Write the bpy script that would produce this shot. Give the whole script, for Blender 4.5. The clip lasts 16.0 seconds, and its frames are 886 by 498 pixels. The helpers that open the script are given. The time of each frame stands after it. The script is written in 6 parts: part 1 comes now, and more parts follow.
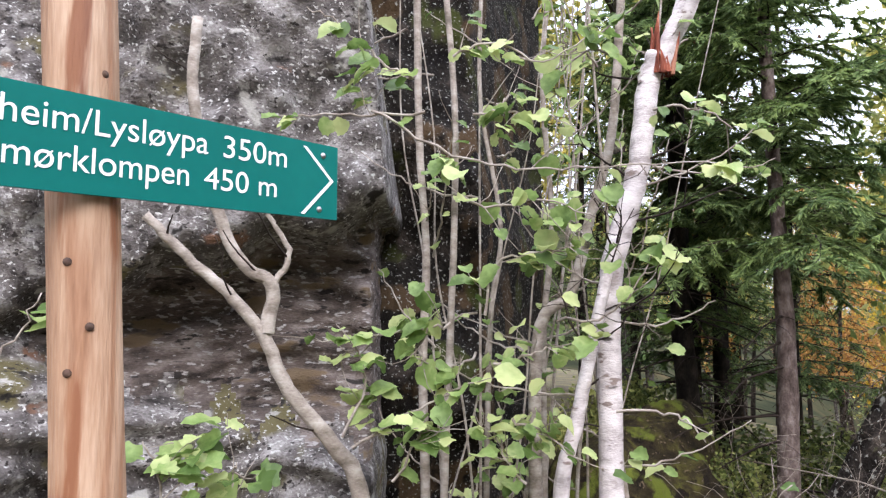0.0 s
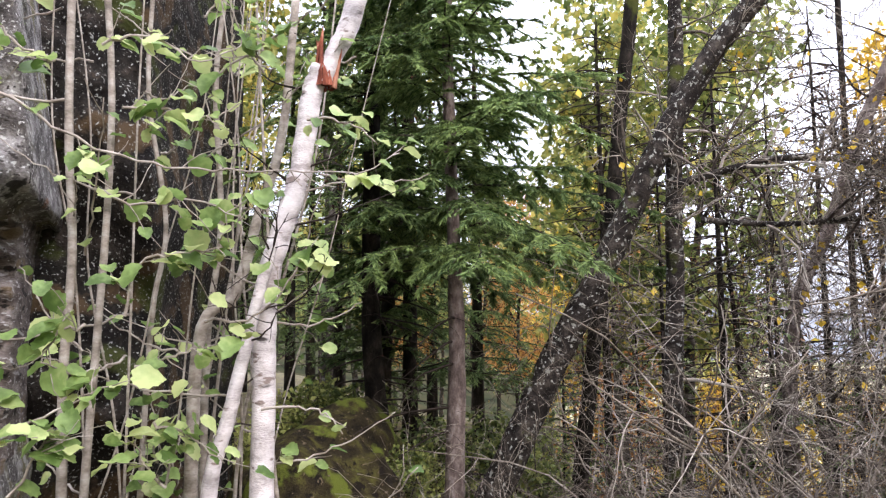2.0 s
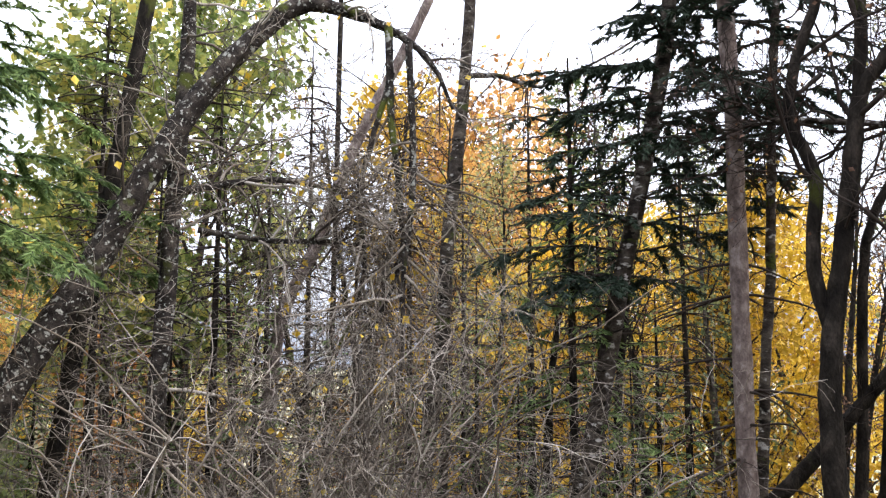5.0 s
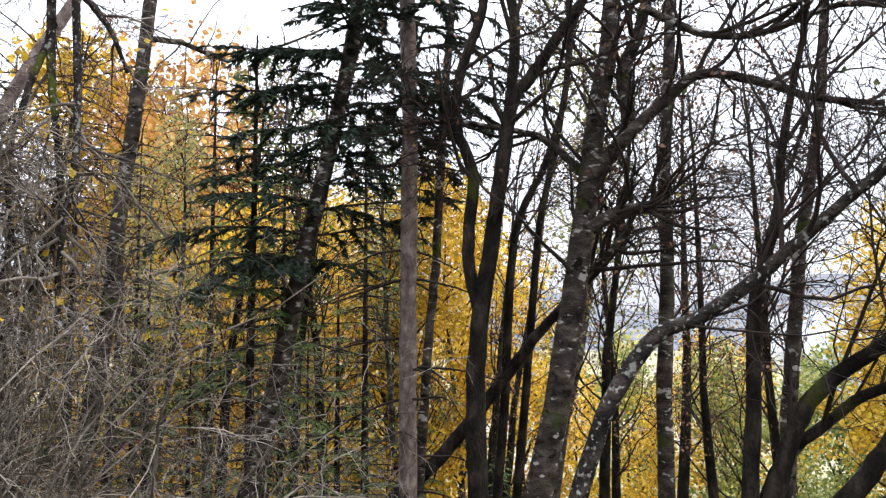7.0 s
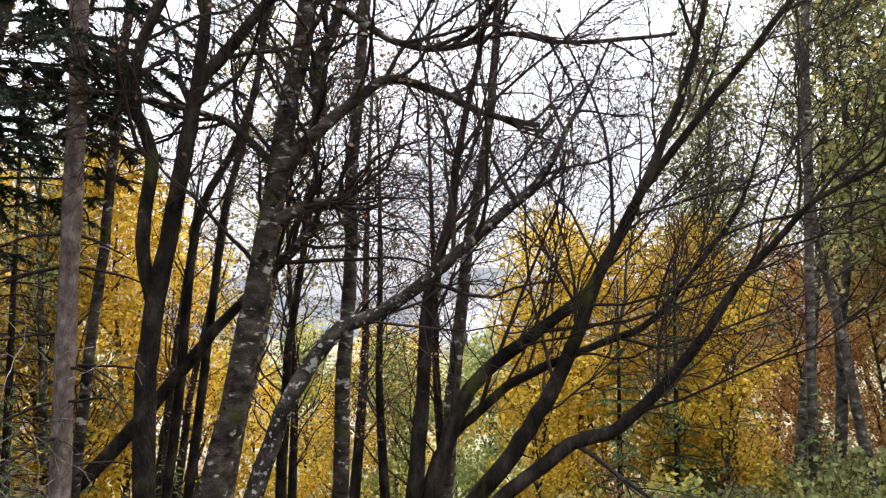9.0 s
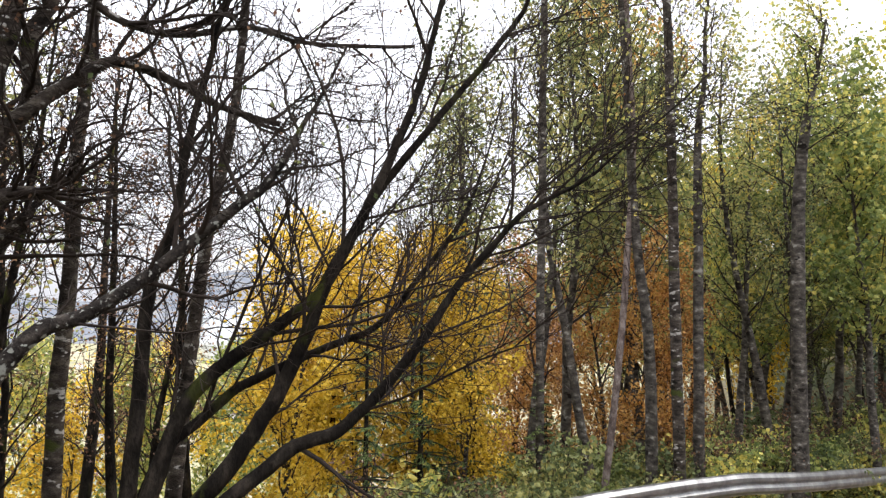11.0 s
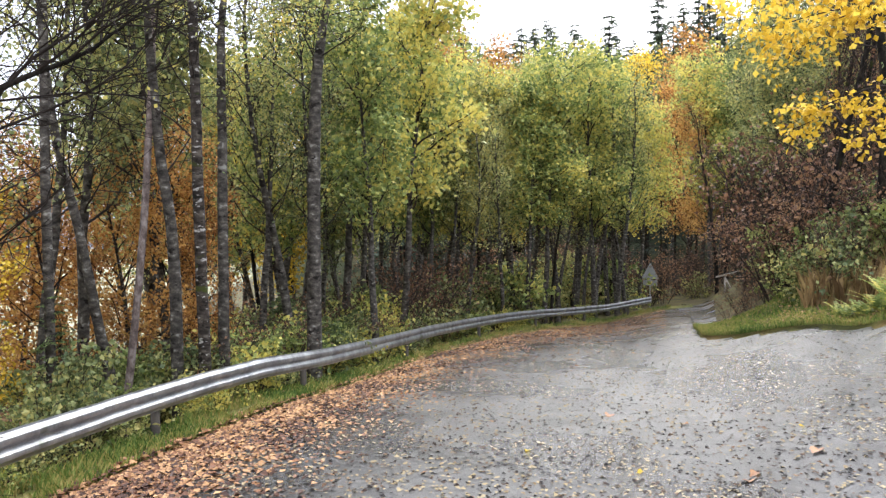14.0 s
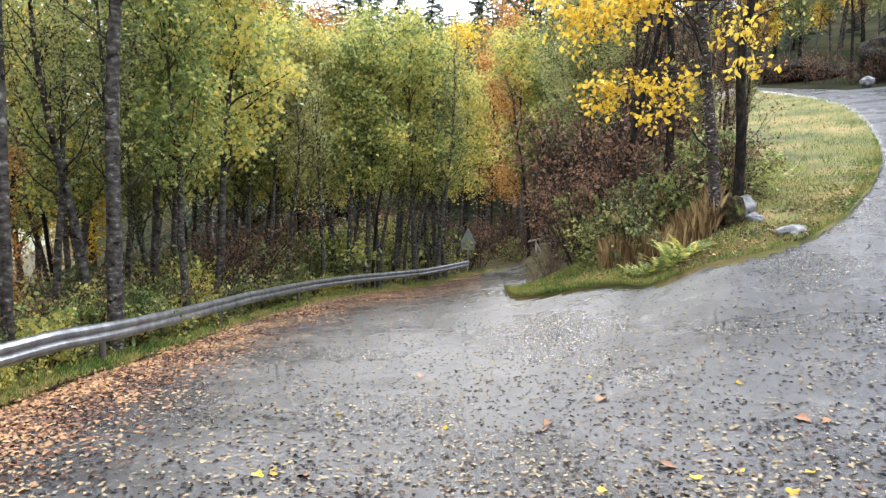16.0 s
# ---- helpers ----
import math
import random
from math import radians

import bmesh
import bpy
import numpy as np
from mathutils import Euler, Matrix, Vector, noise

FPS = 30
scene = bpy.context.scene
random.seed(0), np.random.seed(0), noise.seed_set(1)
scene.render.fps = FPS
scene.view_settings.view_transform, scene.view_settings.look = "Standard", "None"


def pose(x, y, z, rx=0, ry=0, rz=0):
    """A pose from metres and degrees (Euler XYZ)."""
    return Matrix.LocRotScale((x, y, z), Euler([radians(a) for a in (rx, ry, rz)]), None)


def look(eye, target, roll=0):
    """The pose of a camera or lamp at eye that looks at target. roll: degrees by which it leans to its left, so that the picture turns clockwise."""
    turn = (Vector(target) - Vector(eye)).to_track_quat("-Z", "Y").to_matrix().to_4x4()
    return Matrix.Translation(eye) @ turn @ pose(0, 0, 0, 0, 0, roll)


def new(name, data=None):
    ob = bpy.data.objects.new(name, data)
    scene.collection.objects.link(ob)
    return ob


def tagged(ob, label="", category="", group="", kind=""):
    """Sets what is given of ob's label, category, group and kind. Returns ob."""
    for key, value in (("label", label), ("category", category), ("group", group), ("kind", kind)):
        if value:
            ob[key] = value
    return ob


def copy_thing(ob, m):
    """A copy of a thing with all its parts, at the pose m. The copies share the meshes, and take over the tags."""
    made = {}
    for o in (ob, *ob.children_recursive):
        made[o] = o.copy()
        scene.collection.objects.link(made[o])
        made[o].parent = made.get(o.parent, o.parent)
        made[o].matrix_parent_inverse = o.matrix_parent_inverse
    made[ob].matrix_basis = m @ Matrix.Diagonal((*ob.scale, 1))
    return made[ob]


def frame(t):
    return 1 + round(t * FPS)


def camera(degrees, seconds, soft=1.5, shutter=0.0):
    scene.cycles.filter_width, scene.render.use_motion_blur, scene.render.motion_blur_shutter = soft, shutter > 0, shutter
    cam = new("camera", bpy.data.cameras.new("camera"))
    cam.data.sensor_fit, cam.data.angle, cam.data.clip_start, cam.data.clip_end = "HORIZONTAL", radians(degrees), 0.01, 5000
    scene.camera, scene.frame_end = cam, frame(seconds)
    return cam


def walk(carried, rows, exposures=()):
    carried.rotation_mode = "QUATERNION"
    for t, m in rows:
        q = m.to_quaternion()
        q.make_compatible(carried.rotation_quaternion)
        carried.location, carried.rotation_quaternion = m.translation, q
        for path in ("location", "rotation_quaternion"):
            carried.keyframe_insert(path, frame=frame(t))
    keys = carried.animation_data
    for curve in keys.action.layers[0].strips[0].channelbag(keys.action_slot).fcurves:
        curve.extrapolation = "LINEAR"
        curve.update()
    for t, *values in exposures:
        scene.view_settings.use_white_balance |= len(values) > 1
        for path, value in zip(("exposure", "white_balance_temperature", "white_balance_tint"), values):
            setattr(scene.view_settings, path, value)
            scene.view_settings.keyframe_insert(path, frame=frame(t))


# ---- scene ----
cam = camera(61.9, 16.0, soft=1.3)
# seconds, place of the eye, heading clockwise from +Y, pitch, roll
PATH = [
    (0.0, 0.229, 0.358, 1.608, 42.22, 5.86, 0.04),
    (0.5, 0.254, 0.299, 1.611, 47.44, 5.94, 0.15),
    (1.0, 0.275, 0.242, 1.611, 52.65, 5.92, -0.04),
    (1.5, 0.305, 0.173, 1.604, 58.29, 5.94, -0.38),
    (2.0, 0.323, 0.078, 1.595, 63.69, 6.01, -0.51),
    (2.5, 0.329, 0.046, 1.596, 69.57, 6.11, -0.29),
    (3.0, 0.338, 0.046, 1.599, 75.66, 6.45, 0.00),
    (3.5, 0.364, 0.048, 1.593, 82.11, 6.79, 0.25),
    (4.0, 0.371, 0.039, 1.597, 88.48, 6.85, 0.31),
    (4.2, 0.371, 0.020, 1.594, 90.94, 6.86, 0.22),
    (6.3, 0.252, -0.194, 1.589, 115.45, 5.65, -0.23),
    (6.5, 0.249, -0.198, 1.589, 117.82, 5.50, -0.30),
    (7.0, 0.261, -0.206, 1.595, 123.70, 5.13, -0.20),
    (7.5, 0.282, -0.212, 1.600, 129.87, 4.77, -0.02),
    (8.0, 0.288, -0.218, 1.605, 136.09, 4.53, 0.23),
    (8.5, 0.295, -0.234, 1.608, 142.33, 4.44, 0.44),
    (9.0, 0.294, -0.242, 1.639, 147.75, 4.20, 0.20),
    (9.2, 0.293, -0.244, 1.642, 149.69, 4.20, 0.19),
    (11.3, 0.050, -0.366, 1.626, 168.84, 4.44, 0.44),
    (11.5, 0.035, -0.370, 1.623, 171.32, 4.27, 0.36),
    (12.0, 0.020, -0.384, 1.613, 177.99, 3.57, -0.04),
    (12.5, 0.015, -0.412, 1.609, 184.89, 2.16, -0.39),
    (13.0, -0.011, -0.418, 1.597, 190.99, 0.37, -0.69),
    (13.5, -0.010, -0.422, 1.581, 196.05, -1.39, -0.70),
    (14.0, -0.033, -0.416, 1.577, 200.59, -3.15, -0.47),
    (14.5, -0.076, -0.400, 1.576, 204.47, -4.45, -0.23),
    (15.0, -0.110, -0.381, 1.578, 207.90, -5.26, 0.06),
    (15.5, -0.143, -0.359, 1.577, 211.18, -5.71, 0.35),
    (16.0, -0.166, -0.348, 1.575, 214.15, -5.84, 0.63),
]


def heading(eye, yaw, pitch, roll):
    a, b = radians(yaw), radians(pitch)
    way = Vector((math.sin(a) * math.cos(b), math.cos(a) * math.cos(b), math.sin(b)))
    return look(eye, Vector(eye) + way, roll)


walk(cam, [(t, heading((x, y, z), yaw, pitch, roll)) for t, x, y, z, yaw, pitch, roll in PATH],
     exposures=[(0.0, 0.78, 6300, 17), (2.0, 0.8, 6500, 17), (4.0, 0.8, 6500, 14), (7.0, 0.52, 6650, 11), (9.0, 0.4, 6950, 11),
                (12.0, 0.5, 7000, 12), (14.0, 0.65, 6450, 10), (16.0, 0.7, 6300, 10)])

# ---- light: bright overcast autumn day ----
world = bpy.data.worlds.new("world")
scene.world = world
world.use_nodes = True
wn, wl = world.node_tree.nodes, world.node_tree.links
wn.clear()
sky = wn.new("ShaderNodeTexSky")
sky.sky_type, sky.sun_disc = "NISHITA", False
sky.sun_elevation, sky.sun_rotation = radians(28), radians(215)
sky.air_density, sky.dust_density = 1.0, 2.0
tex = wn.new("ShaderNodeTexNoise")
tex.inputs["Scale"].default_value, tex.inputs["Detail"].default_value = 2.2, 6
ramp = wn.new("ShaderNodeValToRGB")
ramp.color_ramp.elements[0].position, ramp.color_ramp.elements[0].color = 0.3, (8.4, 9.1, 10.9, 1)
ramp.color_ramp.elements[1].position, ramp.color_ramp.elements[1].color = 0.7, (12.7, 13.3, 14.6, 1)
mixw = wn.new("ShaderNodeMix")
mixw.data_type = "RGBA"
mixw.inputs["Factor"].default_value = 0.85
bg = wn.new("ShaderNodeBackground")
bg.inputs["Strength"].default_value = 0.15
wo = wn.new("ShaderNodeOutputWorld")
wl.new(tex.outputs["Fac"], ramp.inputs["Fac"])
wl.new(sky.outputs["Color"], mixw.inputs[6])
wl.new(ramp.outputs["Color"], mixw.inputs[7])
# overcast sky: brighter overhead than at the horizon
way = wn.new("ShaderNodeTexCoord")
xyz = wn.new("ShaderNodeSeparateXYZ")
up = wn.new("ShaderNodeMapRange")
up.inputs["From Min"].default_value, up.inputs["From Max"].default_value = 0.0, 1.0
up.inputs["To Min"].default_value, up.inputs["To Max"].default_value = 0.43, 2.05
gain = wn.new("ShaderNodeVectorMath")
gain.operation = "SCALE"
wl.new(way.outputs["Generated"], xyz.inputs[0])
wl.new(xyz.outputs["Z"], up.inputs["Value"])
wl.new(mixw.outputs[2], gain.inputs[0])
wl.new(up.outputs["Result"], gain.inputs["Scale"])
wl.new(gain.outputs[0], bg.inputs["Color"])
wl.new(bg.outputs["Background"], wo.inputs["Surface"])
sun = new("sun", bpy.data.lights.new("sun", "SUN"))
sun.data.energy, sun.data.angle, sun.data.color = 1.5, radians(25), (1.0, 0.96, 0.91)
sun.matrix_world = look((0, 0, 0), (math.sin(radians(35)), math.cos(radians(35)), -math.tan(radians(32))))


# ---- materials ----
def mat(name, colours, rough=0.8, scale=8.0, bump=0.3, metal=0.0, stretch=(1, 1, 1), fine=60.0, island=0.0, translucent=0.0,
        spots=None, spec=0.3, per_object=0.0, coat=0.0, wet=0.0, grain=False):
    """Mottled surface: colours along a two-scale noise; spots: (colour, scale, threshold); island: variation from piece to piece."""
    m = bpy.data.materials.new(name)
    m.use_nodes = True
    n, l = m.node_tree.nodes, m.node_tree.links
    b = n["Principled BSDF"]
    b.inputs["Roughness"].default_value, b.inputs["Metallic"].default_value = rough, metal
    b.inputs["Specular IOR Level"].default_value = spec
    b.inputs["Coat Weight"].default_value = coat
    tc = n.new("ShaderNodeTexCoord")
    mp = n.new("ShaderNodeMapping")
    mp.inputs["Scale"].default_value = stretch
    l.new(tc.outputs["Object"], mp.inputs["Vector"])
    n1, n2 = n.new("ShaderNodeTexNoise"), n.new("ShaderNodeTexNoise")
    n1.inputs["Scale"].default_value, n2.inputs["Scale"].default_value = scale, fine
    n1.inputs["Detail"].default_value, n2.inputs["Detail"].default_value = 6, 3
    for q in (n1, n2):
        l.new(mp.outputs["Vector"], q.inputs["Vector"])
    mx = n.new("ShaderNodeMath")
    mx.operation = "MULTIPLY_ADD"
    mx.inputs[1].default_value = 0.35
    l.new(n2.outputs["Fac"], mx.inputs[0])
    l.new(n1.outputs["Fac"], mx.inputs[2])
    r = n.new("ShaderNodeValToRGB")
    e = r.color_ramp.elements
    while len(e) < len(colours):
        e.new(0.5)
    for i, c in enumerate(colours):
        e[i].position = 0.47 + 0.42 * i / max(1, len(colours) - 1)
        e[i].color = (*c, 1)
    fac = mx.outputs[0]
    if island or per_object:
        g = n.new("ShaderNodeNewGeometry")
        o = n.new("ShaderNodeObjectInfo")
        a1 = n.new("ShaderNodeMath")
        a1.operation = "MULTIPLY_ADD"
        a1.inputs[1].default_value = island
        l.new(g.outputs["Random Per Island"], a1.inputs[0])
        l.new(fac, a1.inputs[2])
        a2 = n.new("ShaderNodeMath")
        a2.operation = "MULTIPLY_ADD"
        a2.inputs[1].default_value = per_object
        l.new(o.outputs["Random"], a2.inputs[0])
        l.new(a1.outputs[0], a2.inputs[2])
        a3 = n.new("ShaderNodeMath")
        a3.operation = "SUBTRACT"
        a3.inputs[1].default_value = (island + per_object) / 2
        l.new(a2.outputs[0], a3.inputs[0])
        fac = a3.outputs[0]
    l.new(fac, r.inputs["Fac"])
    col = r.outputs["Color"]
    for colour, sc, th in spots or ():
        sp = n.new("ShaderNodeTexNoise")
        sp.inputs["Scale"].default_value, sp.inputs["Detail"].default_value = sc, 5
        l.new(mp.outputs["Vector"], sp.inputs["Vector"])
        sr = n.new("ShaderNodeValToRGB")
        sr.color_ramp.elements[0].position, sr.color_ramp.elements[1].position = th, th + 0.05
        l.new(sp.outputs["Fac"], sr.inputs["Fac"])
        sm = n.new("ShaderNodeMix")
        sm.data_type = "RGBA"
        l.new(sr.outputs["Color"], sm.inputs["Factor"])
        l.new(col, sm.inputs[6])
        sm.inputs[7].default_value = (*colour, 1)
        col = sm.outputs[2]
    l.new(col, b.inputs["Base Color"])
    if wet:
        wn1 = n.new("ShaderNodeTexNoise")
        wn1.inputs["Scale"].default_value, wn1.inputs["Detail"].default_value = 0.5, 6
        wr = n.new("ShaderNodeMapRange")
        wr.inputs["From Min"].default_value, wr.inputs["From Max"].default_value = 0.35, 0.65
        wr.inputs["To Min"].default_value, wr.inputs["To Max"].default_value = wet, rough + 0.1
        l.new(mp.outputs["Vector"], wn1.inputs["Vector"])
        l.new(wn1.outputs["Fac"], wr.inputs["Value"])
        l.new(wr.outputs["Result"], b.inputs["Roughness"])
    if bump:
        bp = n.new("ShaderNodeBump")
        bp.inputs["Strength"].default_value, bp.inputs["Distance"].default_value = bump, 0.03
        l.new(n2.outputs["Fac"] if grain else mx.outputs[0], bp.inputs["Height"])
        l.new(bp.outputs["Normal"], b.inputs["Normal"])
    if translucent:
        tr = n.new("ShaderNodeBsdfTranslucent")
        l.new(col, tr.inputs["Color"])
        ms = n.new("ShaderNodeMixShader")
        ms.inputs["Fac"].default_value = translucent
        l.new(b.outputs["BSDF"], ms.inputs[1])
        l.new(tr.outputs["BSDF"], ms.inputs[2])
        l.new(ms.outputs["Shader"], n["Material Output"].inputs["Surface"])
    return m


def leaf_mat(name, colours, per_object=0.3):
    return mat(name, colours, rough=0.5, scale=1.3, bump=0, fine=30, island=0.4, per_object=per_object, translucent=0.45, spec=0.4)


BIRCH = mat("birch_bark", [(0.30, 0.26, 0.25), (0.55, 0.50, 0.49), (0.70, 0.65, 0.64)], 0.6, 7, 0.5, stretch=(1, 1, 2.6),
            spots=[((0.05, 0.04, 0.035), 4.5, 0.63), ((0.22, 0.17, 0.15), 11.0, 0.63)])
BIRCH_OLD = mat("lichen_birch_bark", [(0.015, 0.012, 0.010), (0.05, 0.04, 0.033), (0.13, 0.11, 0.09)], 0.9, 7, 0.9, stretch=(1, 1, 2.0), spec=0.1,
                spots=[((0.38, 0.36, 0.33), 9.0, 0.6), ((0.05, 0.06, 0.015), 2.2, 0.6), ((0.012, 0.01, 0.008), 5.0, 0.6)])
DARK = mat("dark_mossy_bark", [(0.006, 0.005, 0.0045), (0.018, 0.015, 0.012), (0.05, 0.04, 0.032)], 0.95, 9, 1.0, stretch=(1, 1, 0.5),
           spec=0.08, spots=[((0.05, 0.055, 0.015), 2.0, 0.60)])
LICHEN = mat("lichen_bark", [(0.010, 0.008, 0.007), (0.03, 0.025, 0.022), (0.09, 0.075, 0.062)], 0.95, 9, 1.0, spec=0.1,
             spots=[((0.07, 0.08, 0.018), 2.2, 0.58), ((0.26, 0.26, 0.23), 14.0, 0.62), ((0.36, 0.36, 0.32), 30.0, 0.61)])
SPRUCE_BARK = mat("spruce_bark", [(0.07, 0.05, 0.045), (0.16, 0.12, 0.105), (0.30, 0.25, 0.23)], 0.9, 14, 0.8, stretch=(1, 1, 0.6))
GREY_BARK = mat("grey_bark", [(0.14, 0.115, 0.09), (0.28, 0.24, 0.20), (0.42, 0.38, 0.33)], 0.8, 9, 0.4, stretch=(1, 1, 2))
ASPEN_BARK = mat("aspen_bark", [(0.022, 0.02, 0.017), (0.07, 0.061, 0.052), (0.18, 0.16, 0.135)], 0.85, 8, 0.6, stretch=(1, 1, 1.6), spec=0.1,
                 spots=[((0.015, 0.012, 0.01), 5.0, 0.6), ((0.28, 0.27, 0.24), 8.0, 0.63)])
TWIG = mat("twig_bark", [(0.02, 0.015, 0.012), (0.05, 0.038, 0.032)], 0.9, 6, 0, spec=0.1)
DEAD_TWIG = mat("dead_twig_bark", [(0.045, 0.034, 0.026), (0.16, 0.13, 0.10), (0.38, 0.335, 0.28)], 0.9, 3, 0, island=0.5)
LEAF_GREEN = leaf_mat("green_leaf", [(0.08, 0.14, 0.03), (0.25, 0.36, 0.11), (0.50, 0.56, 0.24)], 0.5)
LEAF_OLIVE = leaf_mat("olive_leaf", [(0.09, 0.12, 0.045), (0.27, 0.30, 0.115), (0.52, 0.46, 0.16)])
LEAF_YG = leaf_mat("yellow_green_leaf", [(0.13, 0.18, 0.05), (0.36, 0.40, 0.12), (0.70, 0.58, 0.14)])
LEAF_YELLOW = leaf_mat("yellow_leaf", [(0.42, 0.26, 0.02), (0.72, 0.48, 0.04), (0.88, 0.66, 0.10)])
LEAF_ORANGE = leaf_mat("orange_leaf", [(0.26, 0.11, 0.03), (0.55, 0.27, 0.07), (0.72, 0.45, 0.14)])
LEAF_RED = leaf_mat("reddish_leaf", [(0.07, 0.04, 0.025), (0.17, 0.085, 0.05), (0.32, 0.18, 0.09)])
LEAF_BUSH = leaf_mat("undergrowth_leaf", [(0.07, 0.10, 0.03), (0.21, 0.26, 0.07), (0.42, 0.44, 0.14)])
NEEDLE = mat("spruce_needles", [(0.05, 0.09, 0.03), (0.15, 0.22, 0.075), (0.30, 0.40, 0.13)], 0.7, 0.8, 0, island=0.4, translucent=0.4)
# Greyed, lightened needles: distance haze on the hillside is mixed into the colour
HAZE_NEEDLE = mat("hazy_hillside_spruce_needles", [(0.04, 0.06, 0.042), (0.085, 0.11, 0.075), (0.13, 0.155, 0.10)], 0.8, 0.3, 0, island=0.4, per_object=0.3)
# Darker copy of NEEDLE: shade of backlit and inner spruces put into the colour
NEEDLE_SHADED = mat("shaded_spruce_needles", [(0.012, 0.024, 0.014), (0.03, 0.05, 0.028)], 0.8, 0.8, 0, island=0.4)
GRASS = mat("grass", [(0.06, 0.11, 0.02), (0.18, 0.24, 0.05), (0.38, 0.30, 0.10)], 0.7, 0.6, 0, island=0.4, translucent=0.25)
DRY = mat("dry_herbs", [(0.12, 0.07, 0.03), (0.3, 0.2, 0.09), (0.45, 0.33, 0.14)], 0.8, 0.8, 0, island=0.4, translucent=0.2)
SOIL = mat("forest_floor", [(0.03, 0.025, 0.012), (0.08, 0.06, 0.025), (0.13, 0.13, 0.03)], 0.95, 1.2, 0.8, fine=25)
TURF = mat("turf", [(0.05, 0.06, 0.018), (0.14, 0.13, 0.035), (0.28, 0.19, 0.075)], 0.9, 0.5, 0.6, fine=20)
ROCK = mat("lichen_rock", [(0.03, 0.026, 0.023), (0.13, 0.117, 0.11), (0.36, 0.345, 0.33)], 0.9, 6.0, 1.0, fine=60, stretch=(1, 1, 1.5),
           spots=[((0.12, 0.105, 0.05), 1.6, 0.56), ((0.20, 0.11, 0.07), 2.6, 0.66), ((0.46, 0.455, 0.43), 38.0, 0.59), ((0.035, 0.03, 0.028), 24.0, 0.60), ((0.36, 0.35, 0.32), 5.0, 0.61), ((0.025, 0.022, 0.02), 7.0, 0.63)])
# Near-black rock: crevice shade is put into the colour; the outcrops reuse it
ROCK_DARK = mat("shaded_dark_lichen_rock", [(0.005, 0.004, 0.004), (0.014, 0.012, 0.010), (0.045, 0.036, 0.03)], 0.95, 5, 1.0, fine=40, spec=0.1,
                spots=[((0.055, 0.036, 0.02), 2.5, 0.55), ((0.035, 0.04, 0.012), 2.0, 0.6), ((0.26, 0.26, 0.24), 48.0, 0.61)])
ASPHALT = mat("wet_asphalt", [(0.022, 0.021, 0.022), (0.042, 0.041, 0.042), (0.075, 0.072, 0.07)], 0.27, 1.1, 0.45, fine=85, spec=0.5, wet=0.18, grain=True,
              spots=[((0.018, 0.018, 0.019), 0.7, 0.6), ((0.16, 0.15, 0.14), 75.0, 0.62), ((0.012, 0.012, 0.012), 55.0, 0.62)])
LITTER = mat("fallen_leaf", [(0.05, 0.022, 0.014), (0.20, 0.085, 0.04), (0.45, 0.25, 0.11)], 0.55, 0.8, 0, island=0.6)
LITTER_PALE = mat("wet_fallen_leaf", [(0.008, 0.006, 0.005), (0.03, 0.017, 0.012), (0.13, 0.072, 0.04), (0.33, 0.26, 0.15)], 0.6, 0.8, 0, island=0.85, spec=0.15)
STEEL = mat("galvanised_steel", [(0.20, 0.205, 0.21), (0.32, 0.325, 0.33), (0.45, 0.455, 0.46)], 0.42, 5, 0.08, metal=0.8, stretch=(1, 1, 0.6),
            spots=[((0.16, 0.17, 0.13), 1.5, 0.66)])
# Darker, browner steel than the beam, for the posts behind it
DARK_STEEL = mat("dark_post_steel", [(0.04, 0.035, 0.03), (0.09, 0.075, 0.06)], 0.7, 4, 0.2, metal=0.4)
POST_WOOD = mat("peeled_pine_wood", [(0.22, 0.12, 0.07), (0.38, 0.235, 0.145), (0.54, 0.39, 0.27)], 0.6, 5, 0.35, stretch=(3, 3, 0.3), fine=60,
                spots=[((0.28, 0.135, 0.07), 9.0, 0.58), ((0.20, 0.085, 0.045), 5.0, 0.64)])
# growth rings cut along the pole: long wavering dark bands
pn, pl = POST_WOOD.node_tree.nodes, POST_WOOD.node_tree.links
band = pn.new("ShaderNodeTexWave")
band.wave_type, band.bands_direction = "BANDS", "X"
band.inputs["Scale"].default_value, band.inputs["Distortion"].default_value = 9.0, 14.0
band.inputs["Detail"].default_value, band.inputs["Detail Scale"].default_value = 2.0, 0.6
squeeze = pn.new("ShaderNodeMapping")
squeeze.inputs["Scale"].default_value = (1.0, 1.0, 0.16)
place = pn.new("ShaderNodeTexCoord")
tone = pn.new("ShaderNodeValToRGB")
tone.color_ramp.elements[0].color, tone.color_ramp.elements[1].color = (0.74, 0.6, 0.52, 1), (1, 1, 1, 1)
tone.color_ramp.elements[0].position, tone.color_ramp.elements[1].position = 0.05, 0.4
both = pn.new("ShaderNodeMix")
both.data_type, both.blend_type = "RGBA", "MULTIPLY"
both.inputs["Factor"].default_value = 0.8
pl.new(place.outputs["Object"], squeeze.inputs["Vector"])
pl.new(squeeze.outputs["Vector"], band.inputs["Vector"])
pl.new(band.outputs["Fac"], tone.inputs["Fac"])
skin = pn["Principled BSDF"].inputs["Base Color"]
pl.new(skin.links[0].from_socket, both.inputs[6])
pl.new(tone.outputs["Color"], both.inputs[7])
pl.new(both.outputs[2], skin)
SIGN_GREEN = mat("green_sign_enamel", [(0.0, 0.115, 0.098), (0.0, 0.125, 0.106), (0.0, 0.135, 0.114)], 0.55, 3, 0.0, spec=0.15)
